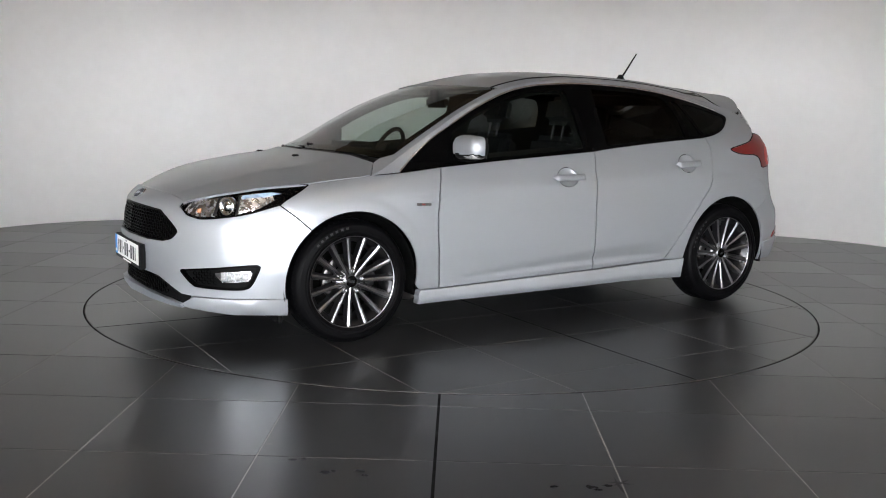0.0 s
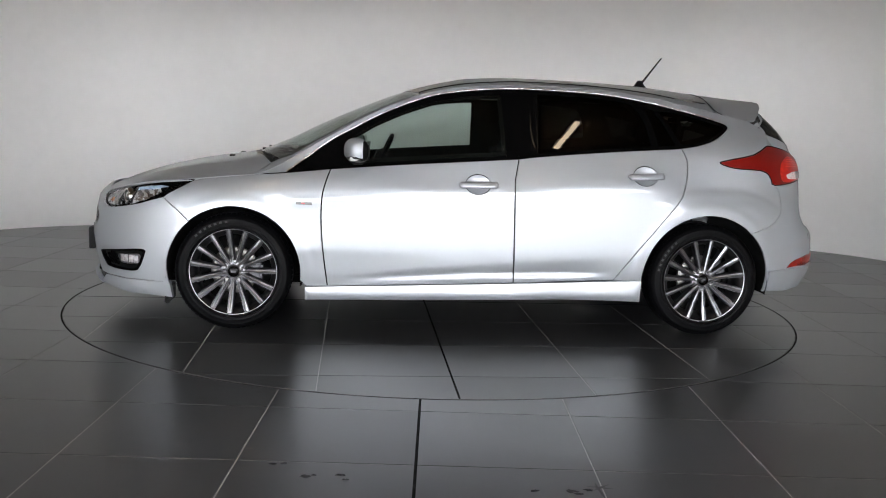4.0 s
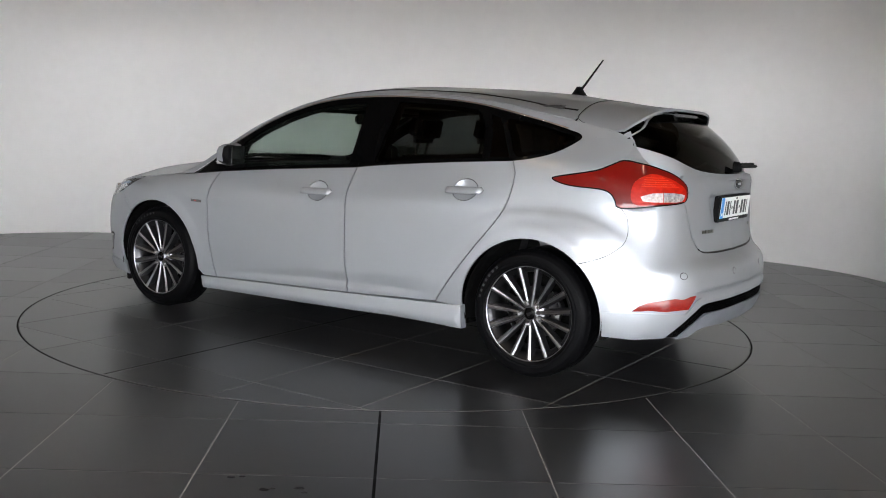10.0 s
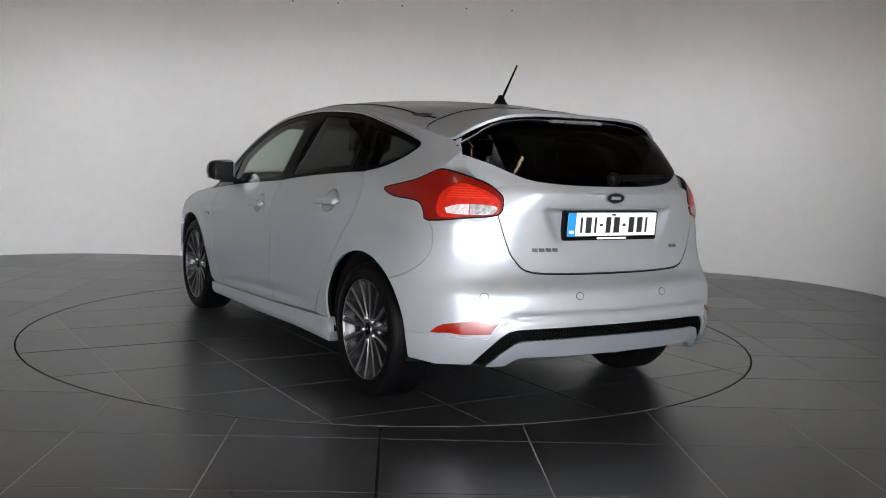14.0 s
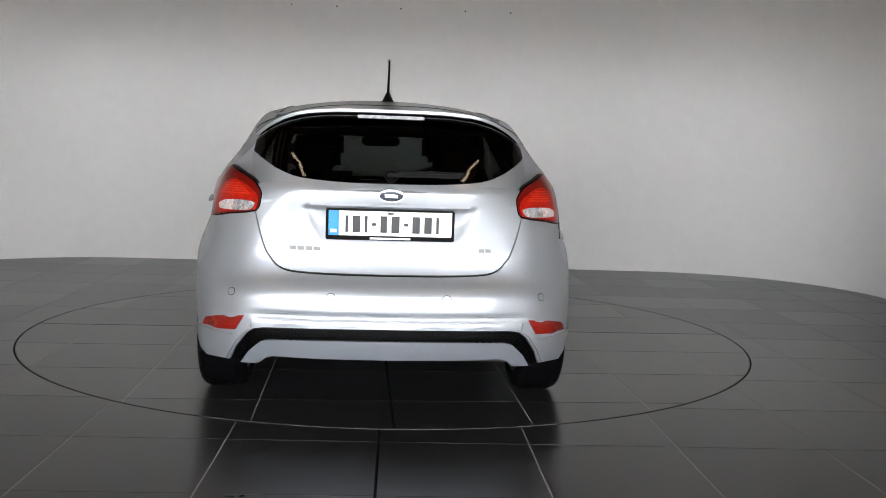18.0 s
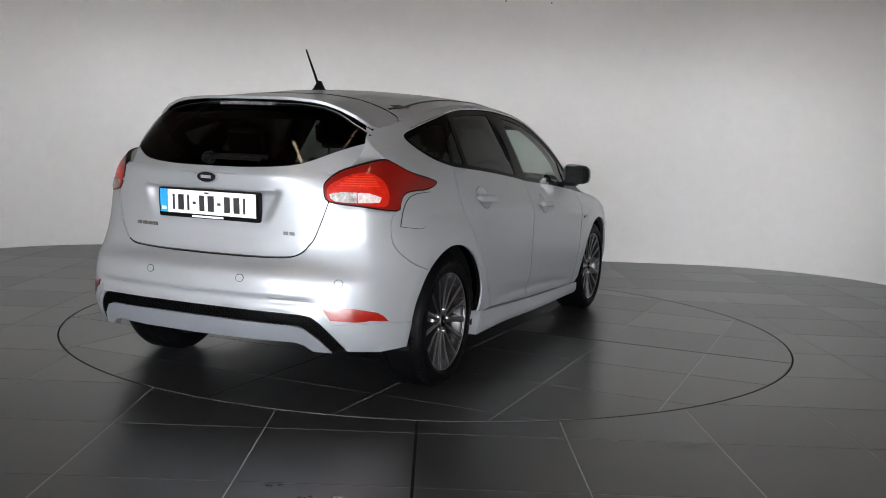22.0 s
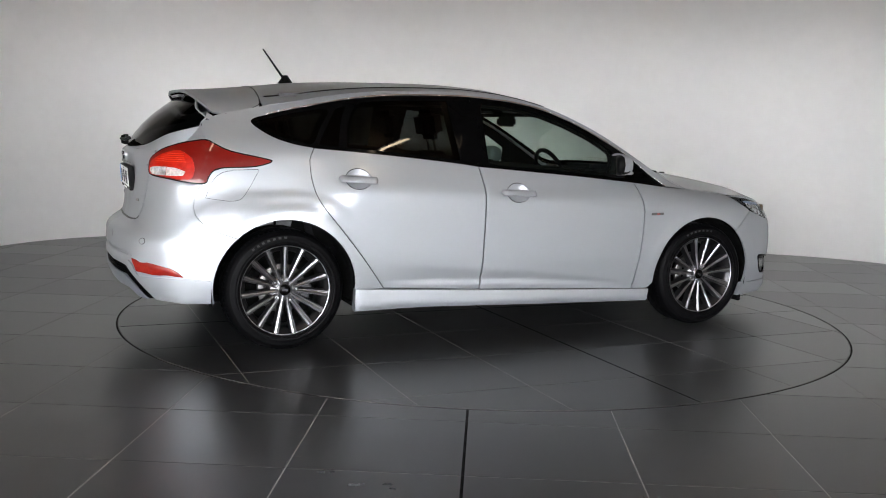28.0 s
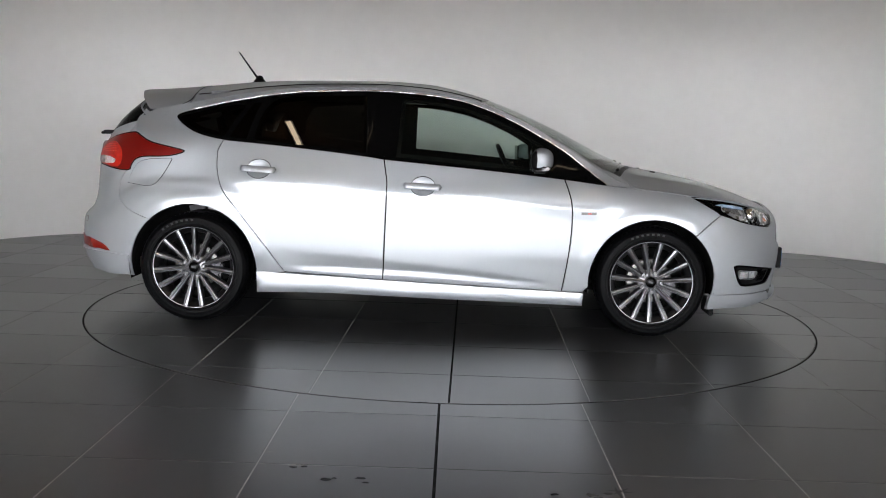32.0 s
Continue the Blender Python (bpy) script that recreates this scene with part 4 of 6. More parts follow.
    # Added bead that draws the highlight on the painted edge above the windows.
    for sg in (1, -1):
        bead = spline(DLO_TOP, 4)
        vs, fs = [], []
        for x, z in bead:
            for q in range(6):
                b = 2 * math.pi * q / 6
                p = wrap(np.array([sx(x)]), np.array([z + .005 + .0045 * math.sin(b)]), .0045 * math.cos(b))[0]
                vs.append((p[0], sg * p[1], p[2]))
        for i in range(len(bead) - 1):
            for q in range(6):
                e = (q + 1) % 6
                fs.append((6 * i + q, 6 * i + e, 6 * i + 6 + e, 6 * i + 6 + q))
        mesh_object("highlight_bead", vs, fs, M_HIGHLIGHT, car, label="bright silver bead drawn as the highlight on the body edge over the windows")
    # bright line of the pillar and the mirror sail's joint
    both("pillar_joint", [(sx(-.226), .985), (sx(-.200), 1.345), (sx(-.206), 1.346), (sx(-.232), .985)], M_BLACK, lift=-.0015, depth=.002)
    # ---- upper skin ----
    side_h = [(x, float(RAIL_Y(x)) - .003) for x in np.linspace(1.205, 2.05, 22)]
    hood = side_h + [(2.075, .485), (2.10, .32), (2.116, .16), (2.122, 0)]
    hood = hood + [(x, -y) for x, y in hood[::-1][1:]]
    hood += [(1.135, -.70), (1.19, -.52), (1.255, -.3), (1.285, 0), (1.255, .3), (1.19, .52), (1.135, .70)]
    panel("bonnet", hood, top, M_PAINT, car, gap=.0022, step=.018)
    base = [(1.09, .685), (1.165, .5), (1.225, .3), (1.255, 0)]
    edge = [(x, float(RAIL_Y(x)) - .045) for x in np.linspace(1.03, .30, 14)] + [(.345, .45), (.37, .25), (.378, 0)]
    screen = base[::-1] + edge
    screen = screen + [(x, -y) for x, y in screen[::-1][1:-1]]
    panel("windscreen", screen, top, M_SCREEN, car, depth=.004, step=.06, lift=-.002, label="clear greenish glass")
    clear = [(.62 + (x - .62) * (.90 if x > .62 else .80), y * .925) for x, y in screen]
    panel("windscreen_border", screen, top, M_GLOSSBLACK, car, holes=[clear], depth=.001, step=.05, lift=-.0045, label="black printed border round the windscreen")
    cowl = [(1.135, .70), (1.19, .52), (1.255, .3), (1.285, 0)]
    cowl = cowl + [(x, -y) for x, y in cowl[::-1][1:]] + [(x, -y) for x, y in base] + [(x, y) for x, y in base[::-1][1:]]
    panel("cowl", cowl, top, M_BLACK, car, lift=-.012, depth=.01, step=.05, label="black plastic cowl under the windscreen")
    roof = [(x, float(RAIL_Y(x)) - .001) for x in np.linspace(-1.395, 1.20, 44)] + [(1.135, .70), (1.09, .685)] + edge
    roof = roof + [(x, -y) for x, y in roof[::-1][1:]] + [(-1.40, -.45), (-1.385, -.2), (-1.38, 0), (-1.385, .2), (-1.40, .45)]
    panel("roof", roof, top, M_PAINT, car, step=.024)
    for sg in (1, -1):
        vs, fs = [], []
        xs = np.linspace(.32, -1.375, 60)
        for x in xs:
            y = float(RAIL_Y(x)) - .094
            for dy, dz in ((-.007, -.003), (-.006, .003), (0, .0045), (.006, .003), (.007, -.003)):
                p = top(np.array([x]), np.array([y + dy]), dz)[0]
                vs.append((p[0], sg * p[1], p[2]))
        for i in range(len(xs) - 1):
            fs += [(5 * i + q, 5 * i + q + 1, 5 * i + q + 6, 5 * i + q + 5) for q in range(4)]
        mesh_object("roof_strip", vs, fs, M_BLACK, car, label="black roof channel strip")
    # ---- tailgate: spoiler, window and lower skin ----
    sw_at = lambda x: float(np.interp(x, [-1.84, -1.4], [.602, .626])) - .001
    trail = [(-1.655, .603), (-1.667, .592), (-1.682, .573), (-1.703, .543), (-1.733, .483), (-1.754, .42), (-1.767, .36), (-1.780, .24), (-1.786, .12), (-1.787, 0)]
    lead = [(x, sw_at(x)) for x in np.linspace(-1.412, -1.595, 8)]
    sp = [(-1.392, 0), (-1.394, .2), (-1.398, .40), (-1.402, .55)] + lead + trail
    sp = sp + [(x, -y) for x, y in sp[::-1][1:-1]]
    panel("roof_spoiler", [(x, spoiler_q(x, y)) for x, y in sp], spoiler, M_PAINT, car, gap=.003, step=.02, depth=.013)
    for sg in (1, -1):
        pts = spline([(-1.391, .0), (-1.393, .2), (-1.397, .40), (-1.401, .54), (-1.410, .60), (-1.45, .622), (-1.52, .6185), (-1.592, .6145)], 5)
        vs, fs = [], []
        q = spoiler(pts[:, 0], np.array([spoiler_q(x, y) for x, y in pts]), .0)
        for p in q:
            for k in range(6):
                b = 2 * math.pi * k / 6
                vs.append((p[0] + .0022 * math.cos(b), sg * (p[1] + .002 * math.sin(b)), p[2] + .0022 * math.sin(b)))
        for i in range(len(q) - 1):
            fs += [(6 * i + k, 6 * i + (k + 1) % 6, 6 * i + 6 + (k + 1) % 6, 6 * i + 6 + k) for k in range(6)]
        mesh_object("spoiler_joint", vs, fs, M_BLACK, car)
    und = [(-1.60, 0), (-1.58, .35), (-1.57, .58), (-1.60, .598), (-1.650, .592), (-1.672, .563), (-1.693, .533), (-1.723, .474), (-1.745, .41), (-1.758, .35), (-1.771, .23), (-1.777, 0)]
    und = und + [(x, -y) for x, y in und[::-1][1:-1]]
    panel("spoiler_underside", [(x, spoiler_q(x, y)) for x, y in und], spoiler, M_GLOSSBLACK, car, lift=-.0135, depth=.003, step=.03)
    bm = box(-1.774, -1.735, -.150, .150, 1.314, 1.328, .005)
    part("high_brake_lamp", bm, M_SMOKED, car, "clear strip lamp under the spoiler's edge")
    wr = [(0, 1.036), (.2, 1.038), (.38, 1.052), (.47, 1.08), (.54, 1.118), (.60, 1.155), (.632, 1.182), (.626, 1.212), (.60, 1.25), (.54, 1.31), (.38, 1.345), (0, 1.355)]
    wr = under_spoiler(spline(wr, 3))
    win = wr + [(-u, z) for u, z in wr[::-1][1:-1]]
    rr = [(0, 1.005), (.35, 1.005), (.56, 1.02), (.63, 1.07), (.662, 1.13), (.662, 1.185), (.640, 1.222), (.61, 1.262), (.55, 1.322), (.38, 1.357), (0, 1.366)]
    rr = [(u, z if z < 1.2 else z + .006) for u, z in under_spoiler(spline(rr, 3))]
    rimo = rr + [(-u, z) for u, z in rr[::-1][1:-1]]
    tgate = tailgate_skin()
    panel("window_frame", rimo, tail_glass, M_PAINT, tgate, holes=[win], step=.03, lift=-.004)
    # painted corners between the window frame, the tail lamps and the quarters
    low = spline([(.585, .985), (.66, 1.018), (.777, 1.053), (.90, 1.074), (1.0, 1.086), (.985, 1.115), (.965, 1.14), (.953, 1.176), (.985, 1.192), (1.03, 1.208)], 3)
    high = spline([(.52, 1.012), (.56, 1.030), (.585, 1.052), (.597, 1.075), (.603, 1.10), (.605, 1.125), (.604, 1.15), (.600, 1.175), (.594, 1.205), (.585, 1.232)], 3)
    for sg in (1, -1):
        a = rear(low[:, 0], low[:, 1], -.0015)
        b = tail_glass(high[:, 0], high[:, 1], -.0055)
        vs = np.concatenate([a, .5 * a + .5 * b + np.array([-.004, .004, .003]), b])
        vs[:, 1] *= sg
        k = len(low)
        fs = [(r * k + i, r * k + i + 1, r * k + k + i + 1, r * k + k + i) for r in (0, 1) for i in range(k - 1)]
        mesh_object("tailgate_corner", vs, fs if sg > 0 else [f[::-1] for f in fs], M_PAINT, tgate)
    panel("rear_window", win, tail_glass, M_TAILGLASS, tgate, depth=.003, step=.05, lift=-.001, label="dark privacy glass")


def tailgate_skin():
    gap = [tuple(p) for p in spline([(0, .650), (.25, .652), (.425, .659), (.492, .679), (.527, .712), (.558, .752), (.623, .901)], 5)]
    up = [(.607, .915), (.595, .95), (.600, .985), (.64, 1.012), (.60, 1.03), (.4, 1.03), (0, 1.03)]

    def dished(u, z, out=0.0):
        """The tail with a shallow sharp-edged recess round the number plate."""
        half = np.interp(z, [.76, .945], [.315, .400])
        a = np.clip((half - np.abs(u)) / .042, 0, 1) * np.clip((.940 - z) / .008, 0, 1) * np.clip((z - .765) / .12, 0, 1)
        return rear(u, z, out - .022 * a)
    tg = panel("tailgate", mirrored_loop(gap, up), dished, M_PAINT, car, gap=.003, step=.014)
    # Black strip stands in for the shade in the gap under the tailgate.
    shut_shade = mirrored_loop([tuple(p) for p in spline([(0, .645), (.25, .647), (.428, .6545), (.49, .674)], 5)], [tuple(p) for p in spline([(.488, .679), (.426, .659), (.25, .6515), (0, .650)], 5)])
    panel("shut_line_shade", shut_shade, rear, M_BLACK, tg, lift=.0012, depth=.02, step=.04, label="dark strip for the shade in the shut line")
    # lip over the number plate
    lip = mirrored_loop([(0, .938), (.3, .938), (.59, .942)], [(.585, .952), (.3, .950), (0, .950)])
    panel("tailgate_lip", lip, rear, M_PAINT, tg, lift=.006, depth=.008, step=.03)
    return tg


def mirrored_loop(low, high):
    """A closed outline: low from the middle out, high back to the middle, and its mirror image."""
    half = list(low) + list(high)
    return half + [(-u, z) for u, z in half[::-1] if abs(u) > 1e-6]


def bumpers():
    # ---- front ----
    grille = mirrored_loop([(0, .512), (.29, .510), (.43, .514), (.50, .53), (.524, .548), (.54, .566)], [(.535, .58), (.505, .605), (.45, .635), (.381, .664), (.2, .672), (0, .674)])
    fog = [tuple(p) for p in spline([(.55, .374), (.60, .388), (.75, .405), (.93, .426), (.985, .424), (.985, .40), (.95, .33), (.91, .303), (.80, .298), (.675, .300), (.62, .31)], 3, True)]
    fog_r = [(-u, z) for u, z in fog]
    up = [(0, .750), (.191, .748), (.38, .738), (.50, .722), (.523, .709), (.515, .69), (.585, .651), (.668, .637), (.74, .642), (.843, .656), (.95, .676), (1.026, .699), (1.084, .715), (1.164, .657)]
    arch = arch_points(AXLE, .318, ARCH, 49.5, -11, 14)
    low = [(1.0, .256), (.84, .255), (.63, .253), (.55, .258), (.47, .290), (.37, .330), (.2, .338), (0, .340)]
    half = up + arch + low
    fb = half + [(-u, z) for u, z in half[::-1] if abs(u) > 1e-6]
    bump = panel("front_bumper", fb, front, M_PAINT, car, gap=.0016, step=.026, holes=[grille, fog, fog_r])
    panel("grille_backing", grille, front, M_BLACK, bump, lift=-.022, depth=.002, step=.05)
    mesh_insert("grille_mesh", grille, front, .025, bump, -.012)
    rimg = [(u * .955, .592 + (z - .592) * .90) for u, z in grille]
    panel("grille_frame", grille, front, M_GLOSSBLACK, bump, holes=[rimg], lift=-.004, depth=.015, step=.05)
    for sg, f in ((1, fog), (-1, fog_r)):
        surround = panel("fog_lamp_surround", f, front, M_BLACK, bump, lift=-.020, depth=.002, step=.04)
        inner = [((u - sg * .79) * .90 + sg * .79, (z - .36) * .84 + .36) for u, z in f]
        panel("surround_frame", f, front, M_GLOSSBLACK, surround, holes=[inner], lift=-.002, depth=.02, step=.04)
        mesh_insert("surround_mesh", [(sg * a, z) for a, z in ((.60, .375), (.745, .39), (.76, .32), (.66, .315))], front, .022, surround, -.015)
        lamp = [(sg * u, z) for u, z in spline([(.753, .378), (.85, .388), (.938, .396), (.943, .368), (.918, .342), (.80, .335), (.77, .350)], 2, True)]
        panel("reflector", lamp, front, M_CHROME, surround, lift=-.016, depth=.002, step=.014)
        for k in range(4):
            u0 = .785 + k * .038
            panel("reflector_facet", [(sg * u0, .345), (sg * (u0 + .030), .345), (sg * (u0 + .032), .386), (sg * u0, .384)], front, M_WHITELENS, surround, lift=-.013 + .002 * (k % 2), depth=.003, step=.05)
        panel("fog_lamp", lamp, front, M_LENS, surround, lift=-.007, depth=.003, step=.03, label="clear fog lamp lens")
    # lower lip, middle blade and the black intake between
    lip = [(.63, .250), (.84, .252), (1.0, .253)] + [(1.122, .252), (1.128, .166), (.85, .172), (.70, .180), (.60, .188), (.535, .20)]
    for sg in (1, -1):
        panel("front_lip", [(sg * u, z) for u, z in lip], front, M_PAINT, bump, lift=.006, depth=.03, step=.03)
    blade = mirrored_loop([(0, .207), (.3, .203), (.45, .193), (.545, .186)], [(.565, .20), (.47, .222), (.3, .238), (0, .245)])
    panel("splitter_blade", blade, front, M_LOWER, bump, lift=.012, depth=.04, step=.03, label="satin silver splitter blade")
    intake = mirrored_loop([(0, .20), (.55, .19)], [(.60, .25), (.53, .262), (.47, .292), (.37, .332), (0, .342)])
    panel("intake_backing", intake, front, M_BLACK, bump, lift=-.018, depth=.002, step=.05)
    mesh_insert("intake_mesh", mirrored_loop([(0, .25), (.42, .24)], [(.44, .285), (.36, .325), (0, .335)]), front, .028, bump, -.010)
    plate(car, front, 0.0, .415, 1)
    emblem(car, front, .722, .060, .024)
    # ---- rear ----
    gap = [tuple(p) for p in spline([(0, .648), (.25, .650), (.426, .657), (.494, .677), (.529, .711), (.560, .751), (.625, .901)], 5)]
    rest = [(.66, .899), (.80, .886), (.999, .867)] + [tuple(p) for p in spline([(.999, .867), (.968, .83), (.958, .79), (.957, .745), (.975, .70), (1.03, .655), (1.09, .625), (1.185, .593)], 3)][1:]
    arch = [(S_END - s, z) for s, z in arch_points(-AXLE, .318, ARCH_R, 132, 190, 14)]
    diff = [(1.035, .256), (.90, .252), (.735, .262), (.66, .335), (.60, .395), (.565, .419), (.52, .427), (.3, .432), (0, .434)]
    rb = mirrored_loop(gap + rest + arch, diff)
    bump = panel("rear_bumper", rb, rear, M_PAINT, car, gap=.0016, step=.014)
    for sg in (1, -1):
        ap = [(sg * u, z) for u, z in [(1.048, .262), (.90, .258), (.742, .268), (.665, .342), (.604, .402), (.57, .425), (.575, .46), (.61, .445), (.655, .388), (.80, .389), (.93, .386), (1.052, .376)]]
        panel("lower_apron", ap, rear, M_PAINT, bump, lift=.012, depth=.012, step=.03)
        rf = [(sg * u, z) for u, z in [(.915, .394), (.885, .420), (.85, .437), (.75, .456), (.605, .473), (.618, .45), (.646, .409), (.75, .399)]]
        panel("reflector", rf, rear, M_REDPLASTIC, bump, lift=.006, depth=.008, step=.03, label="red plastic reflector")
    band = mirrored_loop([(0, .386), (.30, .384), (.50, .378), (.536, .368), (.60, .32), (.665, .262)], [(.735, .266), (.66, .338), (.60, .397), (.565, .421), (.52, .429), (.3, .434), (0, .436)])
    panel("diffuser_backing", band, rear, M_BLACK, bump, lift=-.012, depth=.02, step=.04)
    mesh_insert("diffuser_mesh", band, rear, .020, bump, -.006)
    bl = mirrored_loop([(0, .300), (.30, .300), (.49, .302), (.53, .29), (.57, .262)], [(.662, .258), (.60, .316), (.536, .366), (.50, .376), (.30, .382), (0, .384)])
    panel("diffuser_blade", bl, rear, M_LOWER, bump, lift=.004, depth=.03, step=.03, label="satin silver diffuser blade")
    for u in (.677, .240, -.240, -.677):
        ring = [(u + .017 * math.cos(a), .566 + .014 * math.sin(a)) for a in np.linspace(0, 2 * math.pi, 16, endpoint=False)]
        panel("sensor_ring", [(u + .0205 * math.cos(a), .566 + .017 * math.sin(a)) for a in np.linspace(0, 2 * math.pi, 18, endpoint=False)], rear, M_GREYTRIM, bump, lift=.0008, depth=.003, step=.03)
        panel("parking_sensor", ring, rear, M_PAINT, bump, lift=.0018, depth=.003, step=.03)
    crease = mirrored_loop([(0, .492), (.4, .489), (.60, .482)], [(.60, .487), (.4, .494), (0, .497)])
    panel("bumper_crease", crease, rear, M_PAINT, bump, lift=.004, depth=.006, step=.03)
    plate(car, rear, 0.0, .862, 2)
    emblem(car, rear, .984, .062, .026)
    for u0, w, h, n in ((.44, .145, .016, 4), (-.402, .062, .015, 2)):
        for k in range(n):
            ww = w / n
            a = u0 - k * ww
            z = .748 if n == 4 else .752
            panel("badge_bar", [(a, z), (a - ww * .78, z), (a - ww * .70, z + h), (a + ww * .08, z + h)], rear, M_DISC, car, lift=.003, depth=.004, step=.05)
    for sg, sf in ((1, left), (-1, right)):
        bx = sx(.945)
        badge = panel("wing_badge", [(bx - .04, .700), (bx + .045, .698), (bx + .045, .713), (bx - .04, .715)], sf, M_DISC, car, lift=.004, depth=.005, step=.05, flip=sg < 0)
        panel("badge_bar", [(bx - .012, .703), (bx + .008, .702), (bx + .008, .710), (bx - .012, .711)], sf, M_REDBADGE, badge, lift=.0056, depth=.002, step=.05, flip=sg < 0)


def mesh_insert(name, outline, surf, cell, parent, lift):
    """A black honeycomb: thin six-sided cells inside an outline."""
    o = np.array(outline)
    lo, hi = o.min(0), o.max(0)
    vs, fs = [], []
    w, h = cell * 1.5, cell * .62
    row = 0
    v = lo[1]
    while v < hi[1]:
        u = lo[0] + (w / 2 if row % 2 else 0)
        while u < hi[0]:
            if inside(o, [(u, v)])[0]:
                k = len(vs)
                ring = []
                for r, d in ((.60, 0), (.46, .0), (.42, -.010)):
                    for q in range(6):
                        a = math.pi / 3 * q
                        ring.append((u + r * cell * math.cos(a) * 1.1, v + r * cell * .72 * math.sin(a), d))
                r = np.array(ring)
                p = surf(r[:, 0], r[:, 1], lift + r[:, 2])
                vs += [tuple(t) for t in p]
                for q in range(6):
                    e = (q + 1) % 6
                    fs += [(k + q, k + e, k + 6 + e, k + 6 + q), (k + 6 + q, k + 6 + e, k + 12 + e, k + 12 + q)]
            u += w
        v += h
        row += 1
    return mesh_object(name, vs, fs, M_GLOSSBLACK, parent, False)


def plate(parent, surf, u, z, end):
    """A number plate in a black holder; its characters are plain bars."""
    mid = surf(np.array([0.0]), np.array([z]), 0.0)[0]
    sgn = 1 if end == 1 else -1
    off = mid[0] + sgn * .008
    if end == 1:
        off = mid[0] + .012
    p = new("number_plate")
    p.parent = parent
    p.location = (off, 0, z)
    if end == 2:
        p.rotation_euler = (0, radians(4), math.pi)
    part("holder", box(-.030, .004, -.27, .27, -.066, .064, .004), M_BLACK, p)
    part("sheet", box(.004, .0065, -.258, .258, -.046, .058, .001, 1), M_PLATE, p)
    # band on the viewer's left
    part("blue_band", box(.0065, .0075, -.258, -.215, -.046, .058), M_BLUE, p)
    x = -.188
    for w in (.012, .032, .012, .018, .028, .034, .018, .032, .032, .012):
        hgt = .012 if w == .018 else .070
        part("character_bar", box(.0065, .0075, x, x + w, -.032 + (.070 - hgt) / 2, -.032 + (.070 + hgt) / 2), M_INK, p)
        x += w + .018
    part("dealer_bar", box(.004, .0055, -.085, .085, -.061, -.053), M_PLATE, p)
    part("small_bar", box(.0065, .0075, -.012, .012, .045, .053), M_INK, p)
    part("country_bar", box(.0075, .008, -.250, -.224, -.034, -.020), M_PLATE, p)


def emblem(parent, surf, z, a, b):
    """An oval badge: chrome ring, dark blue field, pale bar."""
    ov = lambda k: [(a * k * math.cos(t), z + b * k * math.sin(t)) for t in np.linspace(0, 2 * math.pi, 28, endpoint=False)]
    e = panel("oval_badge", ov(1.0), surf, M_CHROME, parent, lift=.009, depth=.008, step=.02)
    panel("badge_field", ov(.86), surf, M_NAVY, e, lift=.0105, depth=.003, step=.02)
    panel("badge_bar", [(-a * .5, z - b * .25), (a * .5, z - b * .2), (a * .5, z + b * .3), (-a * .5, z + b * .25)], surf, M_CHROME, e, lift=.012, depth=.002, step=.03)


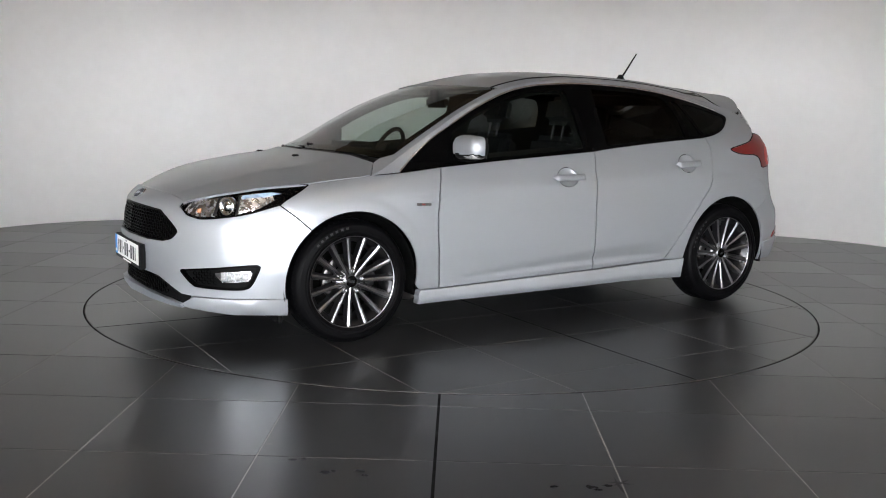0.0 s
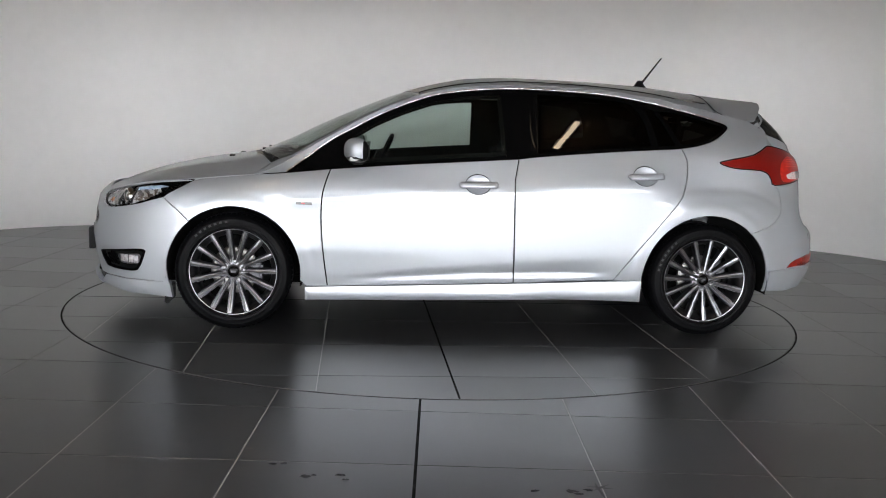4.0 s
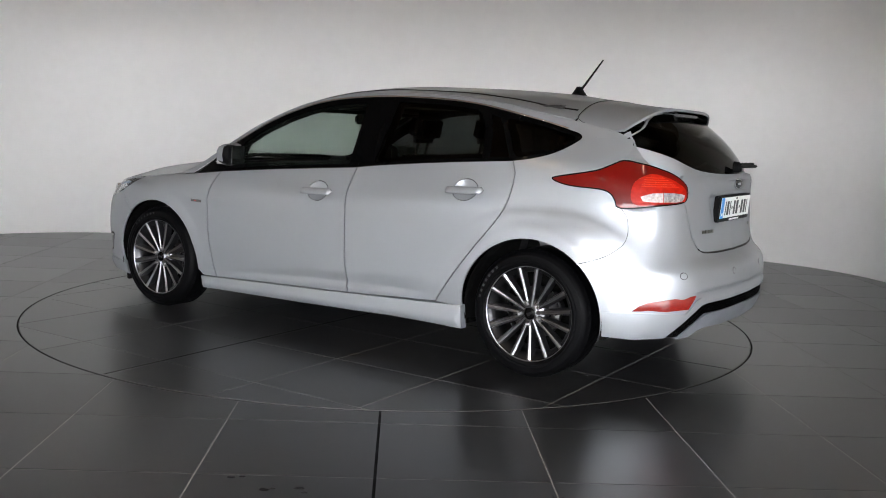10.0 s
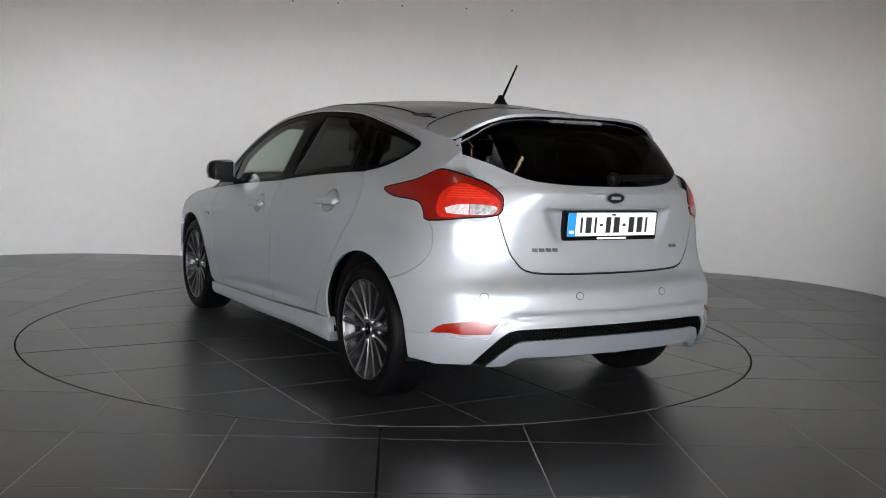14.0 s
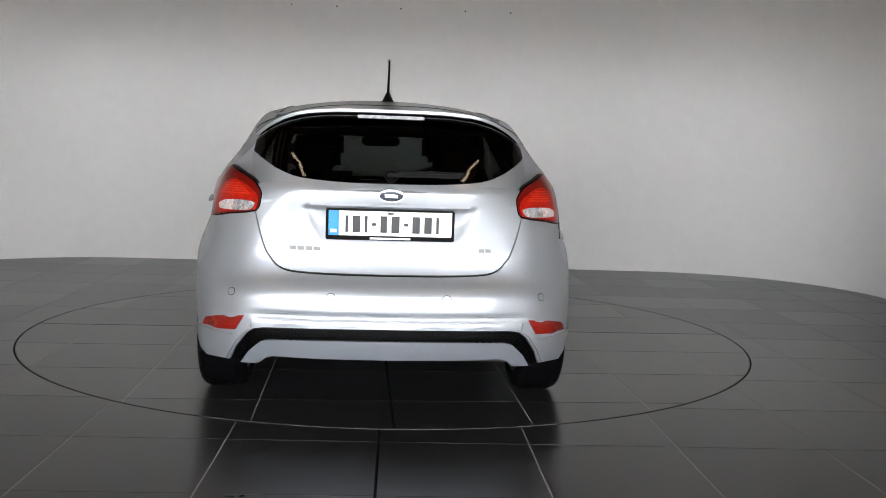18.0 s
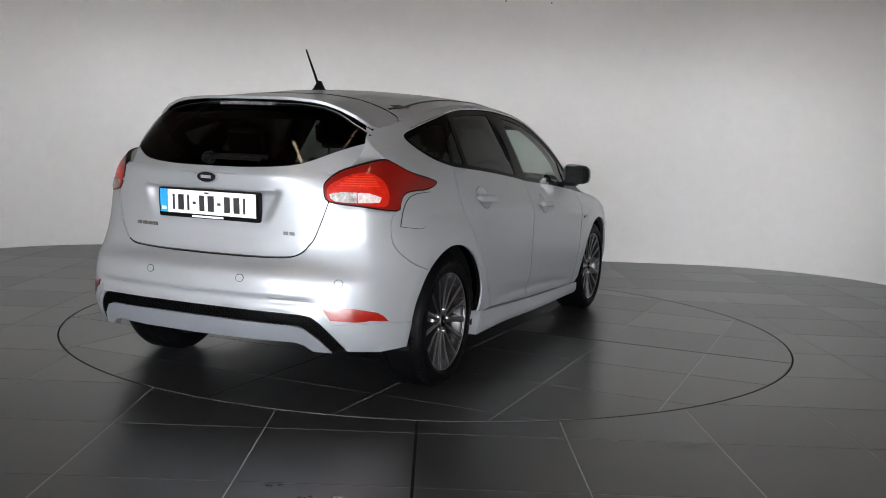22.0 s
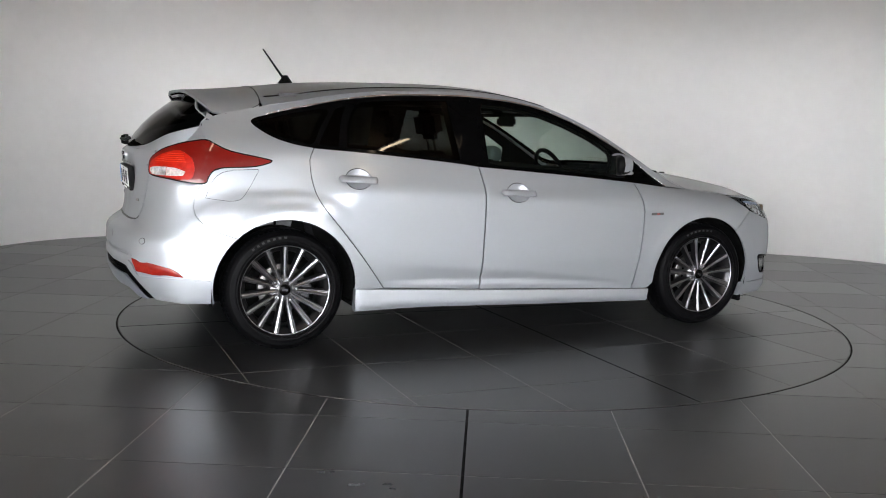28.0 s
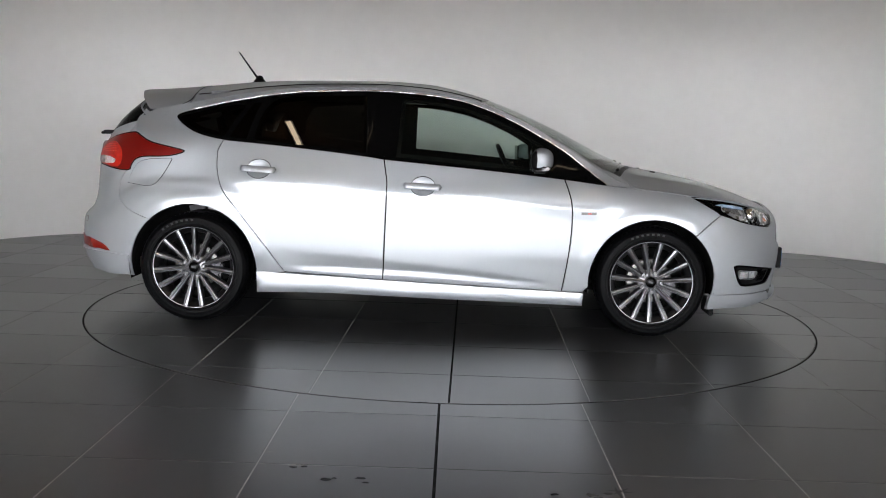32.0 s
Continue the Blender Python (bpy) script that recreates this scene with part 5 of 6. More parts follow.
def lamps():
    # ---- head lamps ----
    head = [tuple(p) for p in spline(HEAD, 3, True)]
    for sg, sf in ((1, left), (-1, right)):
        lamp = panel("headlamp", head, sf, M_GLOSSBLACK, car, lift=-.045, depth=.002, step=.04, flip=sg < 0)
        rim = [((u - .84) * .978 + .84, (z - .715) * .955 + .715) for u, z in head]
        panel("bezel", head, sf, M_GLOSSBLACK, lamp, holes=[rim], lift=-.006, depth=.04, step=.04, flip=sg < 0)
        for nm, mat, pts, d in (("inner_reflector", M_BRIGHT, [(.548, .670), (.566, .706), (.64, .731), (.745, .740), (.745, .652), (.66, .646), (.60, .654)], -.016), ("main_reflector", M_BRIGHT, [(.858, .664), (.862, .754), (.96, .768), (1.05, .770), (1.06, .737), (.98, .697)], -.016), ("lamp_divider", M_RIMDARK, [(.735, .655), (.74, .738), (.752, .742), (.748, .655)], -.010), ("lamp_divider", M_RIMDARK, [(.860, .668), (.862, .755), (.876, .758), (.874, .672)], -.010), ("daylight_strip", M_DAYLIGHT, [(.885, .742), (.888, .757), (1.05, .775), (1.10, .768), (1.0, .752)], -.010), ("indicator", M_AMBER, [(.635, .668), (.638, .684), (.655, .688), (.657, .668)], -.010)):
            panel(nm, pts, sf, mat, lamp, lift=d, depth=.012, step=.014, flip=sg < 0)
        c = sf(np.array([.805]), np.array([.703]), -.024)[0]
        vs, fs = lathe([(.0, .016), (.016, .014), (.026, .006), (.029, -.002), (.031, .006), (.043, .014), (.046, .010), (.046, -.02)], 24)
        ob = mesh_object("projector", vs, fs, M_CHROME, lamp)
        ob.matrix_basis = Matrix.Translation(c) @ Matrix.Rotation(radians(-58 * sg), 4, "Z") @ (Matrix.Identity(4) if sg > 0 else Matrix.Rotation(math.pi, 4, "Z"))
        panel("headlamp_lens", head, sf, M_LENS, lamp, lift=.0, depth=.004, step=.03, flip=sg < 0, label="clear headlamp lens")
    # ---- tail lamps ----
    tail = [(ru(u), z) for u, z in spline(LAMP, 3, True)]
    inner = [(ru(u), z) for u, z in [(.627, .936), (.65, .942), (.70, .946), (.772, .946), (.772, .902), (.70, .903), (.655, .908), (.635, .920)]]
    for sg, sf in ((1, left), (-1, right)):
        panel("lamp_gasket", [tuple(p) for p in shrink(np.array(tail), -.0035)], sf, M_BLACK, car, lift=.0022, depth=.02, step=.03, flip=sg < 0)
        lamp = panel("tail_lamp", [tuple(p) for p in shrink(np.array(tail), .003)], sf, M_REDDARK, car, lift=.004, depth=.03, step=.022, flip=sg < 0, label="glossy red tail lamp")
        panel("reversing_lens", inner, sf, M_WHITELENS, lamp, lift=.0075, depth=.006, step=.03, flip=sg < 0, label="clear reversing lens")
        block = [(ru(u), z) for u, z in spline([(.622, .912), (.615, .965), (.69, 1.000), (.78, 1.026), (.86, 1.030), (.935, .995), (.955, .93), (.925, .885), (.80, .895), (.66, .906)], 3, True)]
        panel("lens_block", block, sf, M_REDLENS, lamp, lift=.0052, depth=.004, step=.03, flip=sg < 0, label="bright red lens")
        for k in range(5):
            z = .972 + .010 * k
            u0, u1 = .672 + .022 * k, .905 - .006 * k
            rib = [(ru(u0 + (u1 - u0) * i / 6), z) for i in range(7)] + [(ru(u1 - (u1 - u0) * i / 6), z + .0045) for i in range(7)]
            panel("lens_rib", rib, sf, M_REDRIB, lamp, lift=.0064, depth=.002, step=.03, flip=sg < 0)
        pink = [(ru(u), z) for u, z in [(.777, .902), (.777, .945), (.84, .943), (.88, .934), (.906, .925), (.893, .905), (.84, .902)]]
        panel("indicator_lens", pink, sf, M_PINKLENS, lamp, lift=.0085, depth=.006, step=.03, flip=sg < 0, label="pale pinkish indicator lens")


def details():
    # aerial
    vs, fs = lathe([(.0, .05), (.010, .048), (.017, .03), (.028, .008), (.034, .0)], 20)
    ae = new("aerial")
    ae.parent = car
    ae.location = (-1.130, 0, 1.420)
    mesh_object("aerial_base", [(x * 1.5, z, y) for x, y, z in vs], fs, M_BLACK, ae)
    bm = bmesh.new()
    bmesh.ops.create_cone(bm, segments=12, radius1=.0075, radius2=.0042, depth=.225, cap_ends=True)
    bmesh.ops.transform(bm, matrix=Matrix.Translation((-.068, 0, .105)) @ Matrix.Rotation(radians(-36.5), 4, "Y"), verts=bm.verts)
    part("aerial_rod", bm, M_BLACK, ae)
    # rear wiper
    w = new("rear_wiper")
    w.parent = car
    p = tail_glass(np.array([0.0]), np.array([1.055]), .02)[0]
    w.location = p
    vs, fs = lathe([(.0, .03), (.022, .028), (.028, .012), (.030, -.01)], 20)
    ob = mesh_object("wiper_pivot", vs, fs, M_BLACK, w)
    ob.rotation_euler = (0, 0, radians(90))
    bm = box(-.035, -.015, -.29, .02, -.004, .012, .004)
    part("wiper_arm", bm, M_BLACK, w)
    part("wiper_blade", box(-.012, .0, -.31, -.03, .004, .022, .003), M_BLACK, w)
    # windscreen wipers
    for y0, y1 in ((.62, -.02), (.02, -.58)):
        a, b = top(np.array([1.235 - .10 * (y0 / .62) ** 2 if y0 > .1 else 1.245]), np.array([y0]), -.004)[0], top(np.array([1.205 if y1 > -.1 else 1.14]), np.array([y1]), -.003)[0]
        d = Vector(b) - Vector(a)
        bm = box(-.008, .008, 0, d.length, -.006, .010, .003)
        q = d.to_track_quat("Y", "Z").to_matrix().to_4x4()
        bmesh.ops.transform(bm, matrix=Matrix.Translation(a) @ q, verts=bm.verts)
        part("windscreen_wiper", bm, M_BLACK, car)
    # washer jets
    for y in (.28, -.28):
        c = top(np.array([1.40]), np.array([y]), .0)[0]
        part("washer_jet", box(c[0] - .018, c[0] + .018, c[1] - .012, c[1] + .012, c[2] - .004, c[2] + .009, .004), M_BLACK, car)
    mirrors()
    # side skirts
    zt = lambda x: float(np.interp(-x, [-.94, .219, .95], [.242, .284, .312]))
    zb = lambda x: float(np.interp(-x, [-.94, .1, .5, .75, .95], [.168, .190, .198, .196, .190]))
    xs = np.linspace(.935, -.948, 26)
    poly = [(sx(x), zt(x)) for x in xs] + [(sx(x), zb(x)) for x in xs[::-1]]
    for sg in (1, -1):
        def skirt(s, z, out, sg=sg):
            x = np.interp(s, ARC, PLAN[:, 0])
            t0 = np.interp(-x, [-.94, .1, .5, .75, .95], [.168, .190, .198, .196, .190])
            t1 = np.interp(-x, [-.94, .219, .95], [.242, .284, .312])
            f = np.clip((z - t0) / (t1 - t0), 0, 1)
            flare = .022 + .008 * np.clip((-x - .45) / .4, 0, 1)
            p = wrap(s, z, out + .014 + flare * np.clip(1 - f, 0, 1) ** .7 - .035 * np.clip(.25 - f, 0, 1) * 2)
            p[:, 1] *= sg
            return p
        panel("side_skirt", poly, skirt, M_PAINT, car, step=.018, depth=.05, flip=sg < 0)
    # dark inner shell, floor pan and wheel housings
    shell = [(sx(1.66), .70), (sx(.9), .84)] + [(sx(x), belt_z(x) - .01) for x in np.linspace(.8, -1.16, 14)] + [(sx(-1.3), 1.04), (sx(-1.5), 1.0), (sx(-1.66), .85), (sx(-1.62), .62)]
    shell += arch_points(-AXLE, .318, ARCH_R + .015, 128, 0, 14) + [(sx(-.93), .22), (sx(.93), .20)] + arch_points(AXLE, .318, ARCH + .015, 180, 55, 14)
    both("inner_panel", shell, M_SHELL, lift=-.035, depth=.001, step=.08)
    panel("inner_front", [(-1.0, .2), (1.0, .2), (1.0, .66), (.5, .70), (-.5, .70), (-1.0, .66)], front, M_SHELL, car, lift=-.065, depth=.001, step=.08)
    panel("inner_rear", [(-.98, .25), (.98, .25), (1.0, .85), (.95, 1.0), (.6, 1.01), (0, 1.02), (-.6, 1.01), (-.95, 1.0), (-1.0, .85)], rear, M_SHELL, car, lift=-.04, depth=.001, step=.08)
    part("floor_pan", box(-1.70, 1.9, -.60, .60, .22, .28, .02), M_SHELL, car)
    part("floor_pan_side", box(-.95, .93, -.80, .80, .20, .25, .02), M_SHELL, car)
    for xw in (AXLE, -AXLE):
        for sg in (1, -1):
            r = (ARCH if xw > 0 else ARCH_R) + .004
            vs, fs = [], []
            n = 24
            for i in range(n + 1):
                a = radians(-12 + 204 * i / n)
                for y in (.842, .79, .56):
                    rr = r + (.012 if y < .84 else .002)
                    vs.append((xw + rr * math.cos(a), sg * y, .318 + rr * math.sin(a)))
            for i in range(n):
                k = 3 * i
                fs += [(k, k + 3, k + 4, k + 1), (k + 1, k + 4, k + 5, k + 2)]
            c = len(vs)
            vs.append((xw, sg * .56, .318))
            for i in range(n):
                fs.append((3 * i + 2, 3 * i + 5, c))
            mesh_object("wheel_housing", vs, fs, M_SHELL, car)
    # paler pieces under the rear arch tops, drawn for the daylight on the liner
    for sg in (1, -1):
        for a0, a1 in ((74, 88), (91, 107)):
            vs, fs = [], []
            for i in range(9):
                a = radians(a0 + (a1 - a0) * i / 8)
                for y, r in ((.590, .350), (.590, .318), (.575, .318), (.575, .350)):
                    vs.append((-AXLE + r * math.cos(a), sg * y, .318 + r * math.sin(a)))
            for i in range(8):
                fs += [(4 * i + q, 4 * i + (q + 1) % 4, 4 * i + 4 + (q + 1) % 4, 4 * i + 4 + q) for q in range(4)]
            fs += [(0, 3, 2, 1), (32, 33, 34, 35)]
            mesh_object("lit_arch_liner", vs, fs, M_LITLINER, car, False, "grey arch liner piece, paled for the daylight on it")
    # flaps before the front wheels, exhaust
    for sg in (1, -1):
        part("air_flap", box(1.675, 1.70, sg * .70 - .10, sg * .70 + .10, .125, .22, .006), M_BLACK, car)
    bm = bmesh.new()
    bmesh.ops.create_cone(bm, segments=24, radius1=.085, radius2=.085, depth=.40, cap_ends=True)
    bmesh.ops.transform(bm, matrix=Matrix.Translation((-1.78, -.44, .295)) @ Matrix.Rotation(radians(90), 4, "X") @ Matrix.Diagonal((1.2, .75, 1, 1)), verts=bm.verts)
    part("exhaust_box", bm, M_RUST, car, smooth=True)
    vs, fs = lathe([(.019, .0), (.026, .0), (.026, -.30), (.019, -.30), (.019, .0)], 20)
    mesh_object("exhaust_pipe", [(-1.58 - (y + .30), x + .36, z + .280) for x, y, z in vs], fs, M_RUST, car)


def mirrors():
    """Door mirrors: silver cap, black foot and glass, clear indicator strip."""
    for sg in (1, -1):
        m = new("door_mirror")
        m.parent = car
        m.location = (.655, sg * .915, 1.0)
        n, k = 30, 48
        vs, fs = [], []
        # cap: rounded box, blunt to the rear, curved to the front
        for i in range(n + 1):
            v = -1 + 2 * i / n
            for j in range(k):
                a = 2 * math.pi * j / k
                cx, cy = math.cos(a), math.sin(a)
                e = (abs(cx) ** 2.5 + abs(cy) ** 2.5) ** (-1 / 2.5)
                r = max(0.0, 1 - abs(v) ** 4.5) ** (1 / 2.8)
                x = cx * e * r
                x = x * (.070 if x > 0 else .048)
                vs.append((x - .020 * v, sg * (v * .095 - .012), cy * e * r * (.066 - .006 * v) - .003))
        for i in range(n):
            for j in range(k):
                q = (j + 1) % k
                fs.append((i * k + j, i * k + q, (i + 1) * k + q, (i + 1) * k + j))
        up = [f for f in fs if sum(vs[t][2] for t in f) / 4 > -.034 and sum(vs[t][0] - .10 * sg * vs[t][1] for t in f) / 4 > -.030]
        mesh_object("mirror_cap", vs, up, M_PAINT, m, True, "silver painted cap")
        mesh_object("mirror_base", [(x * .95, -sg * .015 + (y + sg * .015) * .95, -.003 + (z + .003) * .97) for x, y, z in vs], fs, M_BLACK, m)
        part("indicator", box(-.035, .054, min(-sg * .03, sg * .066), max(-sg * .03, sg * .066), -.056, -.036, .008), M_WHITELENS, m, "clear indicator strip")
        bm = box(-.0542, -.0525, min(sg * -.075, sg * .045), max(sg * -.075, sg * .045), -.056, .052, .0005, 1)
        bmesh.ops.transform(bm, matrix=Matrix.Translation((-.046, 0, 0)) @ Matrix.Rotation(radians(-2), 4, "Y") @ Matrix.Rotation(radians(sg * 7), 4, "Z") @ Matrix.Translation((.046, 0, 0)), verts=bm.verts)
        part("mirror_glass", bm, M_DARKMIRROR, m)
        bm = box(-.035, .040, min(-sg * .115, sg * .0), max(-sg * .115, sg * .0), -.078, -.045, .010)
        part("mirror_foot", bm, M_BLACK, m)


def cabin():
    """Seats, dashboard and steering wheel behind the glass."""
    # dashboard and shelf
    vs, fs = [], []
    for i in range(13):
        y = -.72 + 1.44 * i / 12
        for x, z in ((1.22, .90), (1.0, .945), (.80, .945), (.70, .92), (.66, .80), (.70, .55)):
            vs.append((x, y, z - .03 * (abs(y) / .72) ** 3))
    for i in range(12):
        for j in range(5):
            q = i * 6 + j
            fs.append((q, q + 6, q + 7, q + 1))
    mesh_object("dashboard", vs, fs, M_DASH, car)
    part("instrument_hood", box(.66, .86, -.54, -.20, .90, .985, .03, 3), M_DASH, car)
    part("parcel_shelf", box(-1.85, -1.30, -.58, .58, .93, .955, .01), M_DASH, car)
    part("headlining", box(-1.30, .26, -.56, .56, 1.325, 1.345, .008), M_GREYTRIM, car)
    for y in (-.34, .34):
        part("sun_visor", box(.24, .40, y - .19, y + .19, 1.292, 1.308, .006), M_GREYTRIM, car)
    sw = new("steering_wheel")
    sw.parent = car
    sw.location = (.50, -.37, .908)
    sw.rotation_euler = (0, radians(-24), 0)
    vs, fs = [], []
    for i in range(40):
        a = 2 * math.pi * i / 40
        for j in range(8):
            b = 2 * math.pi * j / 8
            r = .172 + .014 * math.cos(b)
            vs.append((.014 * math.sin(b), r * math.cos(a), r * math.sin(a)))
    for i in range(40):
        for j in range(8):
            fs.append((i * 8 + j, i * 8 + (j + 1) % 8, ((i + 1) % 40) * 8 + (j + 1) % 8, ((i + 1) % 40) * 8 + j))
    mesh_object("wheel_ring", vs, fs, M_BLACK, sw)
    part("wheel_boss", box(-.03, .05, -.075, .075, -.065, .065, .02), M_BLACK, sw)
    part("wheel_spoke", box(-.01, .01, -.168, .168, -.02, .02, .006), M_BLACK, sw)

    def seat(x, y, wide=.50, back=1.06, head=True):
        s = new("seat")
        s.parent = car
        s.location = (x, y, 0)
        part("seat_cushion", box(-.02, .50, -wide / 2, wide / 2, .40, .56, .05, 3), M_SEAT, s)
        bm = box(-.07, .07, -wide / 2 + .02, wide / 2 - .02, .50, back, .05, 3)
        bmesh.ops.transform(bm, matrix=Matrix.Translation((0, 0, .5)) @ Matrix.Rotation(radians(-14), 4, "Y") @ Matrix.Translation((0, 0, -.5)), verts=bm.verts)
        part("seat_back", bm, M_SEAT, s)
        if head:
            bm = box(-.05, .05, -.13, .13, back + .07, back + .25, .04, 3)
            mt = Matrix.Translation((0, 0, .5)) @ Matrix.Rotation(radians(-12), 4, "Y") @ Matrix.Translation((0, 0, -.5))
            bmesh.ops.transform(bm, matrix=mt, verts=bm.verts)
            part("headrest", bm, M_SEAT, s)
            for yy in (-.05, .05):
                bm = box(-.006, .006, yy - .006, yy + .006, back - .02, back + .09, .002, 1)
                bmesh.ops.transform(bm, matrix=mt, verts=bm.verts)
                part("headrest_post", bm, M_RIMDARK, s)
    seat(-.20, .36)
    seat(-.20, -.36)
    seat(-1.10, .36, .46, 1.0)
    seat(-1.10, -.36, .46, 1.0)
    # inside mirror
    p = top(np.array([.44]), np.array([0.0]), -.05)[0]
    part("inside_mirror", box(p[0] - .09, p[0] - .06, -.125, .125, p[2] - .07, p[2] - .005, .014), M_BLACK, car)
    part("mirror_stalk", box(p[0] - .07, p[0] - .02, -.02, .02, p[2] - .03, p[2] + .04, .006), M_BLACK, car)


def wheel_mesh():
    """One wheel: tyre, rim, fifteen spokes in fives, hub, nuts and brake disc; the outer face looks along +y."""
    w = new("wheel")
    w.parent = car
    t = [(.228, -.098), (.240, -.106), (.264, -.1115), (.286, -.109), (.300, -.102), (.309, -.09), (.3155, -.072), (.318, -.05), (.318, .05), (.3155, .072), (.309, .09), (.300, .102), (.292, .1065), (.290, .1085), (.286, .109), (.268, .1115), (.264, .1130), (.261, .1118), (.254, .1095), (.2525, .1112), (.250, .1112), (.248, .1080), (.240, .106), (.228, .098)]
    vs, fs = lathe(t, 96)
    tyre = mesh_object("tyre", vs, fs, M_RUBBER, w, label="black low-profile tyre")
    # tread: blocks round the shoulder and grooves between
    tv, tf = [], []
    for i in range(72):
        a = 2 * math.pi * i / 72
        for y0, y1 in ((-.088, -.066), (.066, .088)):
            k = len(tv)
            for da in (-.030, .030):
                for y in (y0, y1):
                    rad = .3195 if abs(y) < .08 else .3085
                    tv.append((rad * math.cos(a + da), y, rad * math.sin(a + da)))
                    tv.append(((rad - .008) * math.cos(a + da), y, (rad - .008) * math.sin(a + da)))
            tf += [(k, k + 2, k + 6, k + 4), (k, k + 1, k + 3, k + 2), (k + 4, k + 6, k + 7, k + 5), (k, k + 4, k + 5, k + 1), (k + 2, k + 3, k + 7, k + 6)]
    tagged(mesh_object("tread", tv, tf, M_RUBBER, tyre, False), kind="stuff")
    for a0 in (40,):
        bv, bf = [], []
        for i in range(7):
            a = radians(a0 + i * 6.2)
            k = len(bv)
            for da, r in ((-.026, .272), (.026, .272), (.026, .284), (-.026, .284)):
                bv.append((r * math.cos(a + da), .1123, r * math.sin(a + da)))
            bf.append((k, k + 1, k + 2, k + 3))
        mesh_object("lettering_bar", bv, bf, M_TYREMARK, tyre, False)
    vs, fs = lathe([(.212, -.098), (.235, -.100), (.228, -.085), (.205, -.06), (.200, .03), (.212, .082), (.226, .090), (.230, .096)], 72)
    rim = mesh_object("rim", vs, fs, M_BARREL, w, label="grey alloy rim barrel")
    vs, fs = lathe([(.229, .094), (.231, .100), (.235, .1035), (.2385, .1035), (.240, .098)], 96)
    mesh_object("rim_flange", vs, fs, M_RIM, rim)

    def spoke(a, r0, r1, w0, w1, skew):
        """A tapered spoke with dark flanks and a bright machined face."""
        out = []
        for mat, nm, ins, y0, y1 in ((M_RIMDARK, "spoke", 0.0, None, 0.0), (M_RIM, "spoke_face", .0030, 0.0, .0015)):
            vs = []
            if y0 is not None:
                rows = []
                for f in (0, .5, 1):
                    r, hw, top_y, c = r0 + (r1 - r0) * f, (w0 + (w1 - w0) * f) / 2 - ins, .078 + .022 * f ** 1.5, skew * (1 - f)
                    rows += [(r, top_y + .0005, c - hw), (r, top_y + .0045, c), (r, top_y + .0005, c + hw)]
                ca, sa = math.cos(a), math.sin(a)
                rows = [(x * ca - z * sa, y, x * sa + z * ca) for x, y, z in rows]
                mesh_object(nm, rows, [(k, k + 1, k + 4, k + 3) for k in (0, 1, 3, 4)], mat, out[0], False)
                continue
            for f in (0, .5, 1):
                r = r0 + (r1 - r0) * f
                hw = (w0 + (w1 - w0) * f) / 2 - ins
                top_y = .078 + .022 * f ** 1.5
                lowy = top_y - .035 if y0 is None else top_y
                c = skew * (1 - f)
                for s, y in ((-1, lowy), (-1, top_y + y1), (1, top_y + y1), (1, lowy)):
                    ww = hw * (1.0 if y > lowy or y0 is not None else 1.55)
                    vs.append((r, y, c + s * ww))
            fs = []
            for q in (0, 4):
                for j in range(4):
                    e = (j + 1) % 4
                    fs.append((q + j, q + e, q + 4 + e, q + 4 + j))
            fs += [(0, 3, 2, 1), (8, 9, 10, 11)]
            ca, sa = math.cos(a), math.sin(a)
            vs = [(x * ca - z * sa, y, x * sa + z * ca) for x, y, z in vs]
            out.append(mesh_object(nm, vs, fs, mat, out[0] if out else w, False))
    for k in range(5):
        a = radians(90 + 72 * k)
        spoke(a + radians(36), .034, .229, .0170, .0265, 0)
        spoke(a - radians(12), .046, .229, .0150, .0265, .002)
        spoke(a + radians(12), .046, .229, .0150, .0265, -.002)
    vs, fs = lathe([(.0, .088), (.026, .0875), (.031, .084), (.033, .078), (.045, .077), (.072, .072), (.082, .058), (.082, .03)], 40)
    hub = mesh_object("hub", vs, fs, M_RIMMID, w)
    vs, fs = lathe([(.0, .0905), (.024, .0895), (.0295, .086)], 28)
    mesh_object("centre_cap", vs, fs, M_GLOSSBLACK, hub)
    bm = box(-.014, .014, .0900, .0915, -.006, .006, .0004, 1)
    part("cap_mark", bm, M_RIMDARK, hub)
    for k in range(5):
        a = radians(90 + 72 * k)
        vs, fs = lathe([(.0, .086), (.006, .086), (.0075, .0905), (.0105, .0895), (.012, .084), (.0155, .080), (.017, .060)], 14)
        mesh_object("wheel_nut", [(x + .056 * math.cos(a), y, z + .056 * math.sin(a)) for x, y, z in vs], fs, M_RIM, hub)
    vs, fs = lathe([(.082, .014), (.084, .016), (.128, .016), (.130, .014), (.130, -.008), (.082, -.008)], 56)
    mesh_object("brake_disc", vs, fs, M_DISC, w)
    bm = box(-.15, -.085, -.02, .045, -.055, .055, .012)
    part("brake_caliper", bm, M_RIMDARK, w)
    vs, fs = lathe([(.0, -.09), (.215, -.09)], 40)
    mesh_object("wheel_back", vs, fs, M_SHELL, w)
    return w


def wheels():
    first = wheel_mesh()
    spin = {(1, 1): -5, (1, -1): -24, (-1, 1): 28, (-1, -1): -12}
    for (fx, sg), deg in spin.items():
        m = pose(fx * AXLE, sg * .757, WHEEL_Z) @ (Matrix.Identity(4) if sg > 0 else Matrix.Rotation(math.pi, 4, "Z")) @ Matrix.Rotation(radians(deg), 4, "Y")
        if (fx, sg) == (1, 1):
            first.matrix_basis = m
        else:
            copy_thing(first, m)


skin()
bumpers()
lamps()
details()
cabin()
